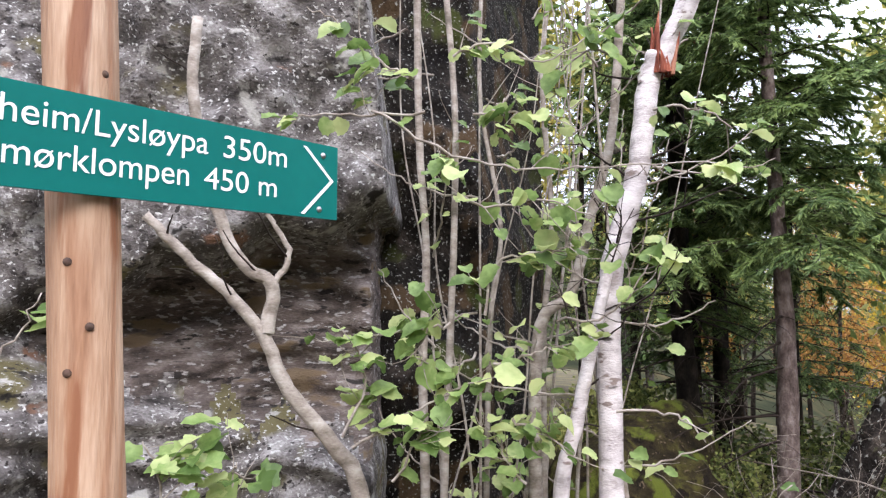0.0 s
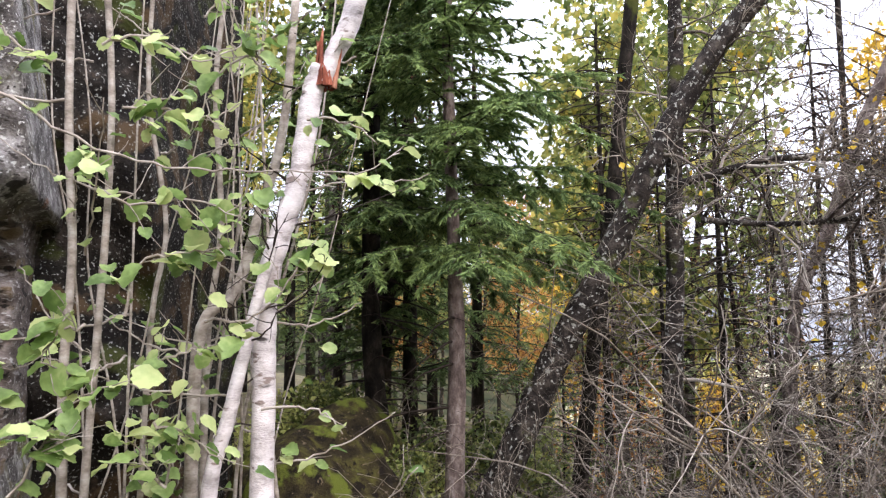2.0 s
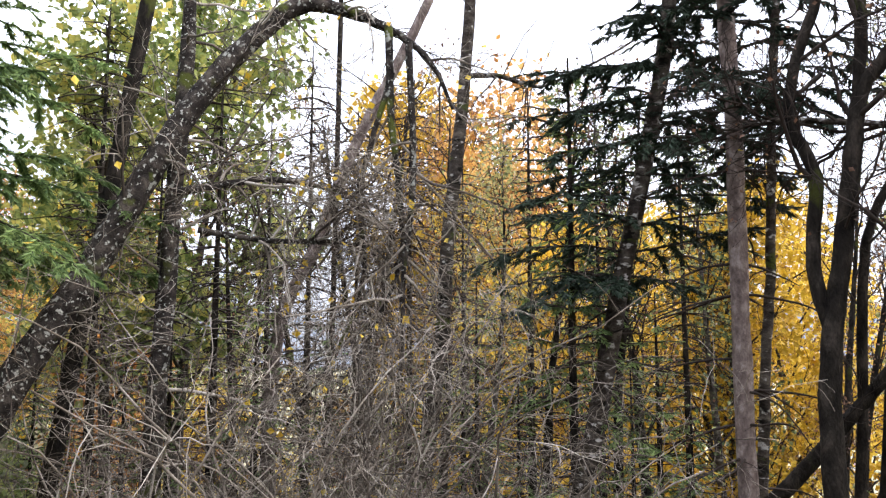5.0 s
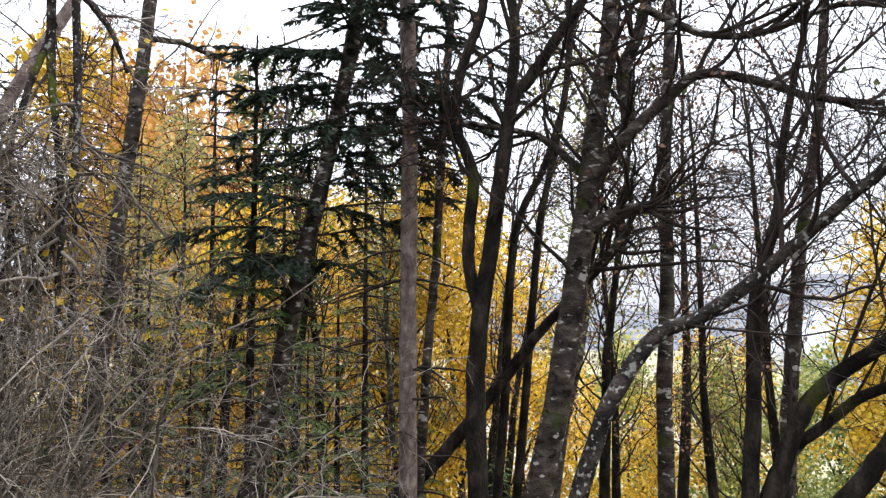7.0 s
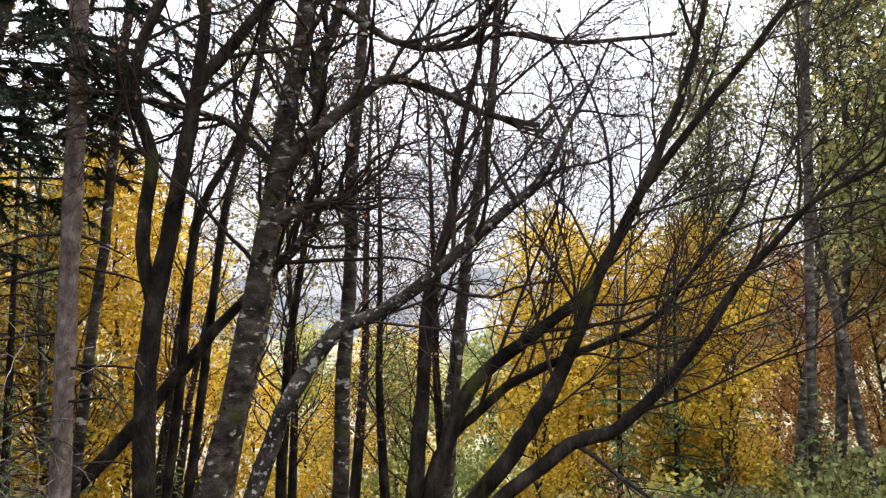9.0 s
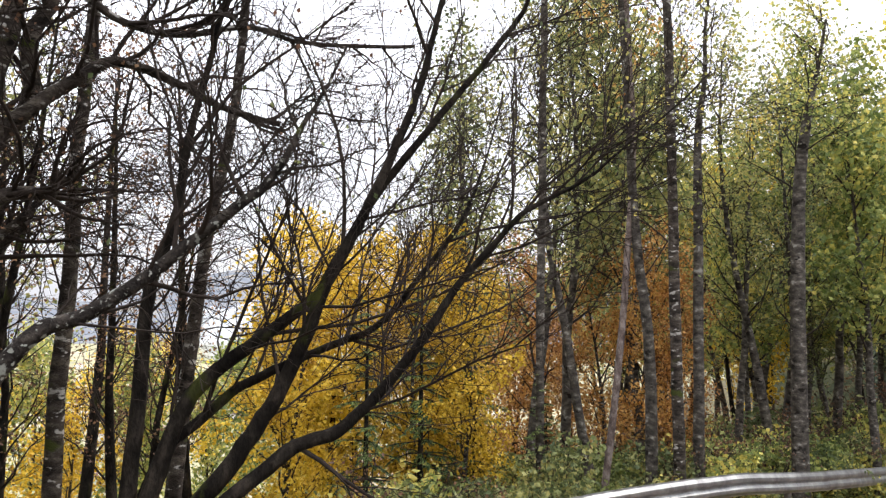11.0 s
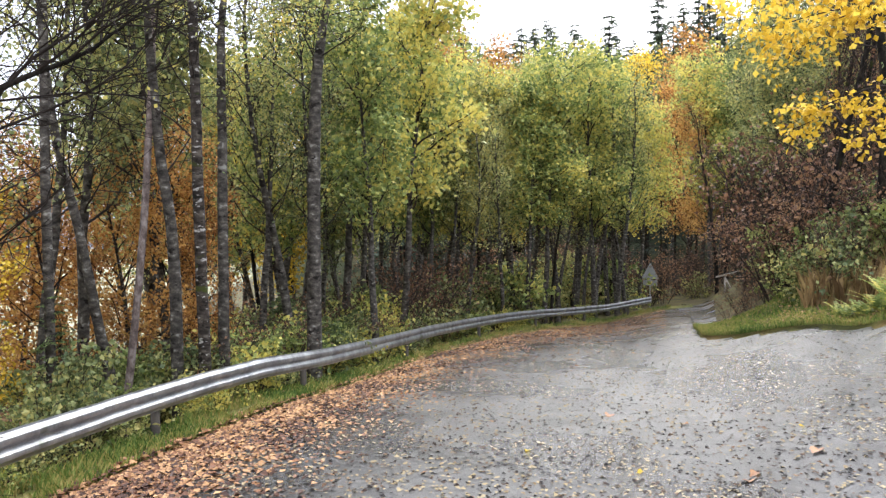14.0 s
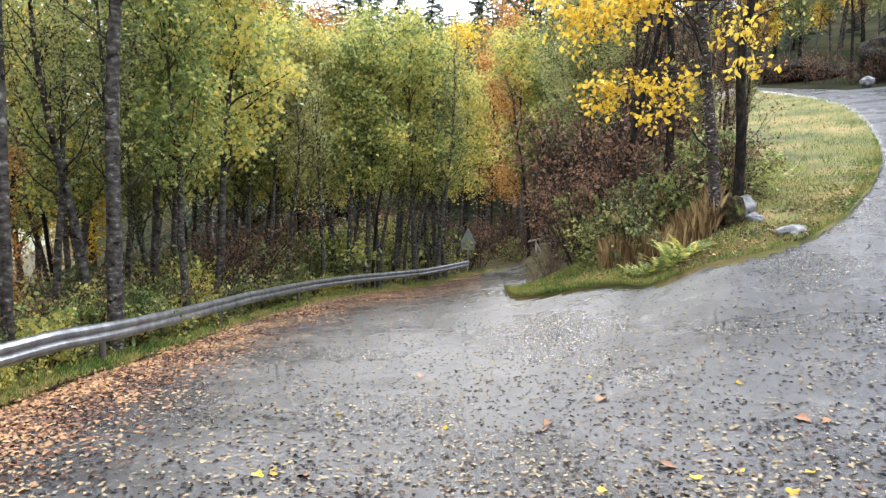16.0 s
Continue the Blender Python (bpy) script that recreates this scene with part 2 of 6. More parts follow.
SIGN_EDGE = mat("sign_edge", [(0.012, 0.05, 0.04), (0.02, 0.07, 0.05)], 0.5, 3, 0.0)
WHITE = mat("white_lettering", [(0.78, 0.8, 0.8), (0.86, 0.87, 0.87)], 0.5, 5, 0.0)
SIGN_BACK = mat("grey_sign_back", [(0.32, 0.33, 0.34), (0.42, 0.43, 0.44)], 0.5, 3, 0.0, metal=0.3)
KNOT = mat("dark_knot", [(0.05, 0.03, 0.022), (0.13, 0.075, 0.05)], 0.8, 30, 0.2)
MOSS = mat("mossy_stone", [(0.010, 0.008, 0.006), (0.03, 0.023, 0.012), (0.075, 0.07, 0.018)], 0.95, 7, 1.0, fine=80, spec=0.1,
           spots=[((0.10, 0.12, 0.02), 2.5, 0.56), ((0.012, 0.009, 0.007), 9.0, 0.6), ((0.12, 0.09, 0.06), 22.0, 0.63)])
STONE = mat("grey_stone", [(0.09, 0.085, 0.085), (0.20, 0.195, 0.19), (0.32, 0.31, 0.3)], 0.8, 4, 0.8, fine=30)
ROTTEN = mat("rotten_wood", [(0.10, 0.025, 0.015), (0.28, 0.08, 0.045), (0.55, 0.30, 0.2)], 0.9, 12, 1.0, stretch=(1, 1, 0.3))
# Blue-grey tones carry the valley haze in the forest colour
HAZE_HILL = mat("hazy_hill_forest", [(0.09, 0.105, 0.13), (0.14, 0.155, 0.175), (0.24, 0.2, 0.14)], 1.0, 0.01, 0, fine=0.2)
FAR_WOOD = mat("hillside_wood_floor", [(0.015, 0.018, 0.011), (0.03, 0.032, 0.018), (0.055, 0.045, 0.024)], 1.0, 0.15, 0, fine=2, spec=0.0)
# Brown layered rock, darkened: shade under the overhang is put into the colour
SHADED_STRATA = mat("shaded_brown_layered_rock", [(0.03, 0.023, 0.019), (0.11, 0.087, 0.075), (0.26, 0.225, 0.205)], 0.85, 5.0, 1.0, fine=50, stretch=(1, 1, 3),
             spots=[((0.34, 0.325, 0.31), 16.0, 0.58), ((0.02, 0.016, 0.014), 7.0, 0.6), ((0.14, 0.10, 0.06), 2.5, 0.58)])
SMOKE = bpy.data.materials.new("smoke")
SMOKE.use_nodes = True
SMOKE.node_tree.nodes["Principled BSDF"].inputs["Base Color"].default_value = (0.9, 0.93, 0.97, 1)
SMOKE.node_tree.nodes["Principled BSDF"].inputs["Roughness"].default_value = 1.0
SMOKE.node_tree.nodes["Principled BSDF"].inputs["Alpha"].default_value = 0.3
FIELD = mat("valley_fields", [(0.16, 0.16, 0.10), (0.30, 0.28, 0.16), (0.40, 0.33, 0.24)], 1.0, 0.008, 0, fine=0.05)
HOUSE = mat("house_paint", [(0.5, 0.48, 0.46), (0.75, 0.73, 0.7)], 0.7, 0.1, 0, per_object=0.6)
ROOF = mat("house_roof", [(0.12, 0.07, 0.06), (0.3, 0.2, 0.18)], 0.7, 0.1, 0, per_object=0.6)


# ---- geometry helpers ----
class Buf:
    """Vertices and faces of one mesh."""

    def __init__(self):
        self.v, self.q, self.f, self.n = [], [], [], 0

    def add(self, v, f):
        self.v.append(np.asarray(v, float))
        if len(f):
            self.q.append(np.asarray(f, np.int32) + self.n)
        self.n += len(v)

    def mesh(self, name, material, smooth=True):
        me = bpy.data.meshes.new(name)
        sizes = [np.full(len(q), q.shape[1]) for q in self.q] + [np.array([len(f)]) for f in self.f]
        loops = [q.ravel() for q in self.q] + [np.asarray(f) for f in self.f]
        if self.v:
            sizes, loops, co = np.concatenate(sizes).astype(np.int32), np.concatenate(loops).astype(np.int32), np.concatenate(self.v)
            me.vertices.add(len(co))
            me.vertices.foreach_set("co", co.astype(np.float32).ravel())
            me.loops.add(len(loops))
            me.loops.foreach_set("vertex_index", loops)
            me.polygons.add(len(sizes))
            me.polygons.foreach_set("loop_start", np.concatenate([[0], np.cumsum(sizes)[:-1]]).astype(np.int32))
            me.update(calc_edges=True)
        me.materials.append(material)
        me.polygons.foreach_set("use_smooth", [smooth] * len(me.polygons))
        return me


def unit(v):
    return v / (math.sqrt(v[0] * v[0] + v[1] * v[1] + v[2] * v[2]) + 1e-9)


def crossed(a, b):
    return np.stack([a[..., 1] * b[..., 2] - a[..., 2] * b[..., 1], a[..., 2] * b[..., 0] - a[..., 0] * b[..., 2], a[..., 0] * b[..., 1] - a[..., 1] * b[..., 0]], -1)


RINGS_OF = {}


def tube(buf, pts, rad, sides=6, rough=0.0, rng=None, cap=True):
    pts, rad = np.asarray(pts, float), np.asarray(rad, float)
    n = len(pts)
    tan = np.empty_like(pts)
    tan[1:-1] = pts[2:] - pts[:-2]
    tan[0], tan[-1] = pts[1] - pts[0], pts[-1] - pts[-2]
    tan /= np.sqrt((tan * tan).sum(1))[:, None] + 1e-9
    # one reference across the whole run keeps the rings from twisting
    whole = pts[-1] - pts[0]
    ref = np.zeros(3)
    ref[int(np.argmin(np.abs(whole)))] = 1.0
    side = crossed(tan, np.broadcast_to(ref, tan.shape))
    side /= np.sqrt((side * side).sum(1))[:, None] + 1e-9
    other = crossed(tan, side)
    if (n, sides) not in RINGS_OF:
        i, j = np.meshgrid(np.arange(n - 1), np.arange(sides), indexing="ij")
        q = np.stack([i * sides + j, i * sides + (j + 1) % sides, (i + 1) * sides + (j + 1) % sides, (i + 1) * sides + j], -1).reshape(-1, 4)
        a = np.arange(sides) * 2 * np.pi / sides
        RINGS_OF[n, sides] = q.astype(np.int32), np.cos(a), np.sin(a)
    q, ca, sa = RINGS_OF[n, sides]
    r = rad[:, None] * (1 + (rng.normal(0, rough, (n, sides)) if rough else 0)) * np.ones((1, sides))
    rings = pts[:, None, :] + (r * ca)[..., None] * side[:, None, :] + (r * sa)[..., None] * other[:, None, :]
    buf.add(rings.reshape(-1, 3), q)
    if cap:
        buf.f.append([buf.n - sides + k for k in range(sides)])


def smooth_path(ctrl, steps):
    """Catmull-Rom through the control rows."""
    c = np.asarray(ctrl, float)
    c = np.vstack([2 * c[0] - c[1], c, 2 * c[-1] - c[-2]])
    out = []
    for i in range(1, len(c) - 2):
        for s in np.arange(steps) / steps:
            out.append(0.5 * (2 * c[i] + (c[i + 1] - c[i - 1]) * s + (2 * c[i - 1] - 5 * c[i] + 4 * c[i + 1] - c[i + 2]) * s * s
                              + (3 * c[i] - c[i - 1] - 3 * c[i + 1] + c[i + 2]) * s ** 3))
    out.append(c[-2])
    return np.array(out)


def wander(rng, p, d, length, n, jit, up):
    pts = [np.array(p, float)]
    d = unit(np.array(d, float))
    for _ in range(n):
        d = unit(d + rng.normal(0, jit, 3) + np.array((0, 0, up)))
        pts.append(pts[-1] + d * length / n)
    return np.array(pts)


def off_axis(rng, tan, angle, toward=None):
    side = crossed(tan, rng.normal(0, 1, 3)) if toward is None else toward - tan * tan.dot(toward)
    return unit(tan * math.cos(angle) + unit(side) * math.sin(angle))


def ramify(rng, buf, tips, pts, rad, levels, start=0.25):
    """levels: rows of (count, length, angle, jitter, upward pull, thickness). Fills buf with limbs and tips with twig points."""
    if not levels:
        return
    count, length, angle, jit, up, thick = levels[0]
    n = len(pts)
    for k in range(count):
        s = start + (1 - start) * (k + rng.random()) / count
        i = min(n - 2, int(s * (n - 1)))
        p = pts[i] + (pts[i + 1] - pts[i]) * (s * (n - 1) - i)
        tan = unit(pts[i + 1] - pts[i])
        ln = length * (0.55 + 0.7 * rng.random()) * (1.15 - 0.6 * s)
        r0 = min(rad[i] * 0.7, thick * (0.7 + 0.5 * rng.random()))
        last = len(levels) == 1
        seg = 4 if last else 6
        path = wander(rng, p, off_axis(rng, tan, angle * (0.7 + 0.6 * rng.random())), ln, seg, jit, up)
        rr = np.linspace(r0, max(0.0018, r0 * (0.3 if not last else 0.4)), seg + 1)
        tube(buf, path, rr, 3 if r0 < 0.015 else 5, cap=False)
        tips.extend(path[2:] if last else path[-1:])
        ramify(rng, buf, tips, path, rr, levels[1:], 0.2)


def leaves(buf, rng, points, per, size, spread, droop=0.3):
    """Small pointed leaves, each folded along its midrib, round the points."""
    pts = np.repeat(np.asarray(points), per, axis=0)
    n = len(pts)
    if not n:
        return
    pts = pts + rng.normal(0, spread, (n, 3))
    d = rng.normal(0, 1, (n, 3))
    d[:, 2] -= droop
    d /= np.linalg.norm(d, axis=1)[:, None]
    s = np.cross(d, rng.normal(0, 1, (n, 3)))
    s /= np.linalg.norm(s, axis=1)[:, None]
    u = np.cross(s, d)
    z = (size * (0.6 + 0.8 * rng.random(n)))[:, None]
    v = np.stack([pts, pts + d * z * 0.45 + s * z * 0.38 + u * z * 0.1, pts + d * z, pts + d * z * 0.45 - s * z * 0.38 + u * z * 0.1], 1).reshape(-1, 3)
    i = np.arange(n)[:, None] * 4
    buf.add(v, np.concatenate([i + (0, 1, 2), i + (0, 2, 3)], 0))


def part(name, data, material, parent, label="", smooth=True):
    """Links a Buf or a mesh as one mesh object under a thing or a part."""
    if isinstance(data, Buf):
        data = data.mesh(name, material, smooth)
    ob = new(name, data)
    ob.parent = parent
    return tagged(ob, label)


def thing(name, label, category, group="", kind="", place=(0, 0, 0)):
    ob = new(name)
    ob.location = place
    return tagged(ob, label, category, group, kind)


def bm_buf(bm):
    me = bpy.data.meshes.new("m")
    bm.to_mesh(me)
    bm.free()
    return me


# ---- lie of the land: height by bearing and distance from the standing place ----
RINGS = [0, 6, 12, 20, 30, 45, 70, 150, 400]
LAND = {
    0: [0, 0.0, 0.8, 3, 6, 10, 16, 30, 50],
    50: [0, 0.0, 0.1, 0.0, -0.5, -1, -2, 5, 60],
    68: [0, -0.3, -0.6, -1.0, -2, -4, -8, -10, 10],
    80: [0, -0.8, -3, -7, -12, -18, -28, -60, -100],
    150: [0, -0.9, -3.2, -7, -12, -19, -30, -62, -105],
    170: [0, -0.8, -1.9, -4.6, -9, -15, -24, -50, -100],
    184: [0, -0.85, -1.5, -3.0, -5.5, -9, -14, -25, -30],
    200: [0, -0.88, -1.45, -2.3, -3.6, -5.5, -8, -5, 30],
    212: [0, -0.92, -1.4, -2.05, -3.2, -4.4, -5, 5, 75],
    219: [0, -0.9, -1.3, -1.65, -2.75, -4.0, -3.6, 8, 80],
    228: [0, -0.7, -0.85, -0.9, -0.2, 1.5, 6, 24, 80],
    236: [0, -0.6, -0.45, 0.35, 1.8, 5.0, 9.5, 30, 85],
    245: [0, -0.5, -0.2, 0.7, 2.2, 5.3, 10, 31, 85],
    300: [0, -0.2, 0.2, 1.2, 3, 6, 12, 30, 80],
    360: [0, 0.0, 0.8, 3, 6, 10, 16, 30, 50],
}
BEARINGS = sorted(LAND)


def slope(az, d):
    """Rise for each degree round the standing place; the road side falls evenly, the rest is level at each bearing."""
    if not 160 < az < 205:
        return 0.0
    i = BEARINGS.index(az)
    a, b = BEARINGS[i - 1], BEARINGS[i + 1]
    return float(np.interp(d, RINGS, LAND[b]) - np.interp(d, RINGS, LAND[a])) / (b - a)


def land(x, y):
    d, az = math.hypot(x, y), math.degrees(math.atan2(x, y)) % 360
    for a, b in zip(BEARINGS, BEARINGS[1:]):
        if a <= az <= b:
            k = (az - a) / (b - a)
            h = [float(np.interp(d, RINGS, LAND[q])) for q in (a, b)]
            m = [slope(q, d) * (b - a) for q in (a, b)]
            return (h[0] * (1 + 2 * k) + m[0] * k) * (1 - k) ** 2 + (h[1] * (3 - 2 * k) - m[1] * (1 - k)) * k * k
    return 0.0


def polar(az, d, up=None):
    """A point at a bearing and distance; up: height over the ground, or on it."""
    x, y = d * math.sin(radians(az)), d * math.cos(radians(az))
    return Vector((x, y, land(x, y) + (up or 0)))


def sheet(name, material, bearings, near, far, rows, lift, label, category, kind="structure", bumpy=0.0, berm=0.0, rings=None):
    """A strip of ground between two distances along each bearing, with a turned-down rim; rings: the same distances on every bearing."""
    rows = len(rings) - 1 if rings else rows
    buf, v = Buf(), []
    for az in bearings:
        a, b = near(az), far(az)
        for k in range(rows + 1):
            d = min(rings[k], b) if rings else a + (b - a) * k / rows
            p = polar(az, d)
            z = lift + bumpy * noise.noise(p * 1.3) + berm * (k / rows) ** 1.5
            if k in (0, rows) or d >= b:
                z = -0.05
            v.append((p.x, p.y, p.z + z))
    m = rows + 1
    f = [(i * m + k, (i + 1) * m + k, (i + 1) * m + k + 1, i * m + k + 1) for i in range(len(bearings) - 1) for k in range(rows)]
    buf.add(v, f)
    ob = new(name, buf.mesh(name, material))
    return tagged(ob, label, category, kind=kind)


# the ground, one sheet to the horizon
buf, v, f = Buf(), [], []
radii = [0, 1, 2, 3, 4, 5, 6, 7, 8, 9, 10, 11, 12, 13.5, 15, 17, 19, 21, 24, 27, 30, 34, 38, 42, 48, 55, 62, 70, 85, 100, 120, 150, 200, 270, 400, 600, 1000, 1600, 2400, 2800, 3300, 4500]
steps = 180
for r in radii:
    for k in range(steps):
        az = k * 360 / steps
        p = polar(az, r)
        z = p.z + (0.05 * noise.noise(p * 0.9) - 0.08 if 0 < r < 60 else -0.08)
        if r > 400:
            low = -110 if 60 < az < 190 else p.z
            z = low
            if r >= 2800 and 60 < az < 200:
                z = -110 + (r - 2400) * 0.1 * (1 + 0.8 * noise.noise(Vector((az * 0.09, r * 0.0006, 3))))
            elif not 60 < az < 190:
                z = p.z + (r - 400) * 0.12
        v.append((p.x, p.y, z))
for i in range(len(radii) - 1):
    for k in range(steps):
        f.append((i * steps + k, i * steps + (k + 1) % steps, (i + 1) * steps + (k + 1) % steps, (i + 1) * steps + k))
buf.add(v, f)
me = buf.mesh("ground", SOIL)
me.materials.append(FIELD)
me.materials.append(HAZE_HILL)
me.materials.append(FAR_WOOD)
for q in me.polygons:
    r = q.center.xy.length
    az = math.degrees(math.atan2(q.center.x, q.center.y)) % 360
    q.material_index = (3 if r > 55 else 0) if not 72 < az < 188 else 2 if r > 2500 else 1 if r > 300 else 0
ground = tagged(new("ground", me), "brown forest floor falling away to a broad valley", "ground", kind="structure")

# ---- road, verge and guard rail ----
def table(rows):
    a, b = zip(*rows)
    return lambda az: float(np.interp(az, a, b))


def eased(rows):
    """The same, rounded off over a few degrees."""
    f = table(rows)
    return lambda az: sum(f(az + o) for o in (-3.6, -2.4, -1.2, 0, 1.2, 2.4, 3.6)) / 7


RAIL_D = eased([(120, 4.2), (140, 4.5), (155, 5.9), (166, 7.3), (175, 8.8), (183, 10.8), (187, 12.0), (190, 13.0), (194, 15.2), (198, 18.6), (202, 22.4), (206, 26.4), (210, 30.4), (214, 34.2), (216.3, 37), (220, 41)])
VERGE_D = eased([(120, 3.5), (140, 3.8), (155, 5.2), (166, 6.7), (175, 8.2), (183, 10.2), (187, 11.4), (190, 12.4), (194, 14.6), (198, 18.0), (202, 21.7), (206, 25.6), (210, 29.4), (214, 33.0), (217, 38.0), (220, 42)])
BANK_NEAR = [(218.9, 20.5), (219.3, 19.1), (222.5, 18.2), (225.8, 17.2), (228.5, 16.7), (231.4, 16.3), (235.1, 15.8), (237, 16.3), (240.1, 17.8), (242.2, 20.3), (243.6, 24.2), (244.2, 29.0)]
BANK_FAR = [(218.9, 21.5), (224, 23), (230, 34), (233, 60), (236.5, 62), (239.7, 53.6), (241.8, 46.2), (243.1, 39.8), (243.9, 33.4), (244.2, 29.4)]
BANK_D, BANK_BACK = table(BANK_NEAR), table(BANK_FAR)
road_rest = table([(212, 31.2), (214, 33.0), (217, 37.5), (218.8, 39.5)] + BANK_NEAR + [(244.4, 60), (300, 50)])
road_far = lambda az: VERGE_D(az) - 0.05 if az < 216 else road_rest(az)
az_list = [100 + 1.5 * k for k in range(34)] + [151 + 0.5 * k for k in range(126)] + [214 + 0.25 * k for k in range(125)] + [246 + 4 * k for k in range(14)]
sheet("road", ASPHALT, az_list, lambda a: 0.6, road_far, 60, 0.03, "wet grey asphalt road strewn with fallen leaves", "road",
      rings=[0.6, 1.5, 3, 4.5] + [6 + 0.5 * k for k in range(81)] + [48, 52, 56, 61])
sheet("lower_road", ASPHALT, [218.2 + 0.25 * k for k in range(10)], lambda a: float(np.interp(a, [218.2, 219, 220, 222], [37, 23.5, 25, 31])),
      lambda a: float(np.interp(a, [218, 220, 222], [46, 47, 46])), 20, 0.02, "narrow leaf-strewn asphalt road going downhill", "road")
sheet("upper_road", ASPHALT, [233 + 0.25 * k for k in range(47)], lambda a: BANK_BACK(a) if a < 244.2 else 29.2,
      lambda a: float(np.interp(a, [233, 238.7, 242, 246], [70, 61.5, 56, 58])), 16, 0.06, "pale asphalt road climbing behind the bank", "road")
sheet("verge", TURF, [120 + 1.5 * k for k in range(20)] + [150 + 0.5 * k for k in range(139)], VERGE_D, lambda a: RAIL_D(a) + 0.6, 8, 0.07, "strip of turf under the guard rail", "verge", bumpy=0.04, berm=0.1)
sheet("bank", TURF, [218.95 + 0.25 * k for k in range(101)], lambda a: BANK_D(a) + 0.05, BANK_BACK, 24, 0.10,
      "grassy bank inside the road bend", "bank", bumpy=0.12)

rng = np.random.default_rng(5)


def guard_rail():
    rail = thing("guard_rail", "weathered galvanised steel guard rail along the road", "guard rail")
    # W profile: (height, out) pairs
    prof = [(0.0, 0.0), (0.02, 0.01), (0.06, 0.08), (0.085, 0.085), (0.11, 0.08), (0.15, 0.005), (0.165, 0.005), (0.205, 0.08), (0.23, 0.085), (0.255, 0.08), (0.295, 0.01), (0.315, 0.0)]
    a_list = [120 + k * 2 for k in range(49)]
    for i in range(0, 48, 4):
        buf = Buf()
        ring = []
        for az in np.linspace(a_list[i], min(216.3, a_list[min(i + 4, 48)]) + 0.06, 17):
            d = RAIL_D(az)
            base = polar(az, d)
            for face, off in ((0, 0.0), (1, 0.004)):
                for h, out in prof:
                    s = (d - out + off) / d
                    ring.append((base.x * s, base.y * s, base.z + 0.47 + h + 0.0015 * (i % 8)))
        n = 2 * len(prof)
        m = len(prof)
        f = []
        for k in range(16):
            for j in range(m - 1):
                f.append((k * n + j, (k + 1) * n + j, (k + 1) * n + j + 1, k * n + j + 1))
                f.append((k * n + m + j, k * n + m + j + 1, (k + 1) * n + m + j + 1, (k + 1) * n + m + j))
            for j, q in ((0, m), (m - 1, 2 * m - 1)):
                f.append((k * n + j, k * n + q, (k + 1) * n + q, (k + 1) * n + j))
        buf.add(ring, f)
        part("beam", buf, STEEL, rail, smooth=False)
    az = 121.0
    while az < 216.3:
        d = RAIL_D(az) + 0.12
        b = Buf()
        p = polar(az, d)
        tube(b, [(p.x, p.y, p.z - 0.2), (p.x, p.y, p.z + 0.74)], [0.055, 0.055], 8)
        part("post", b, DARK_STEEL, rail)
        az += math.degrees(2.0 / d) * 0.9
    return rail


guard_rail()



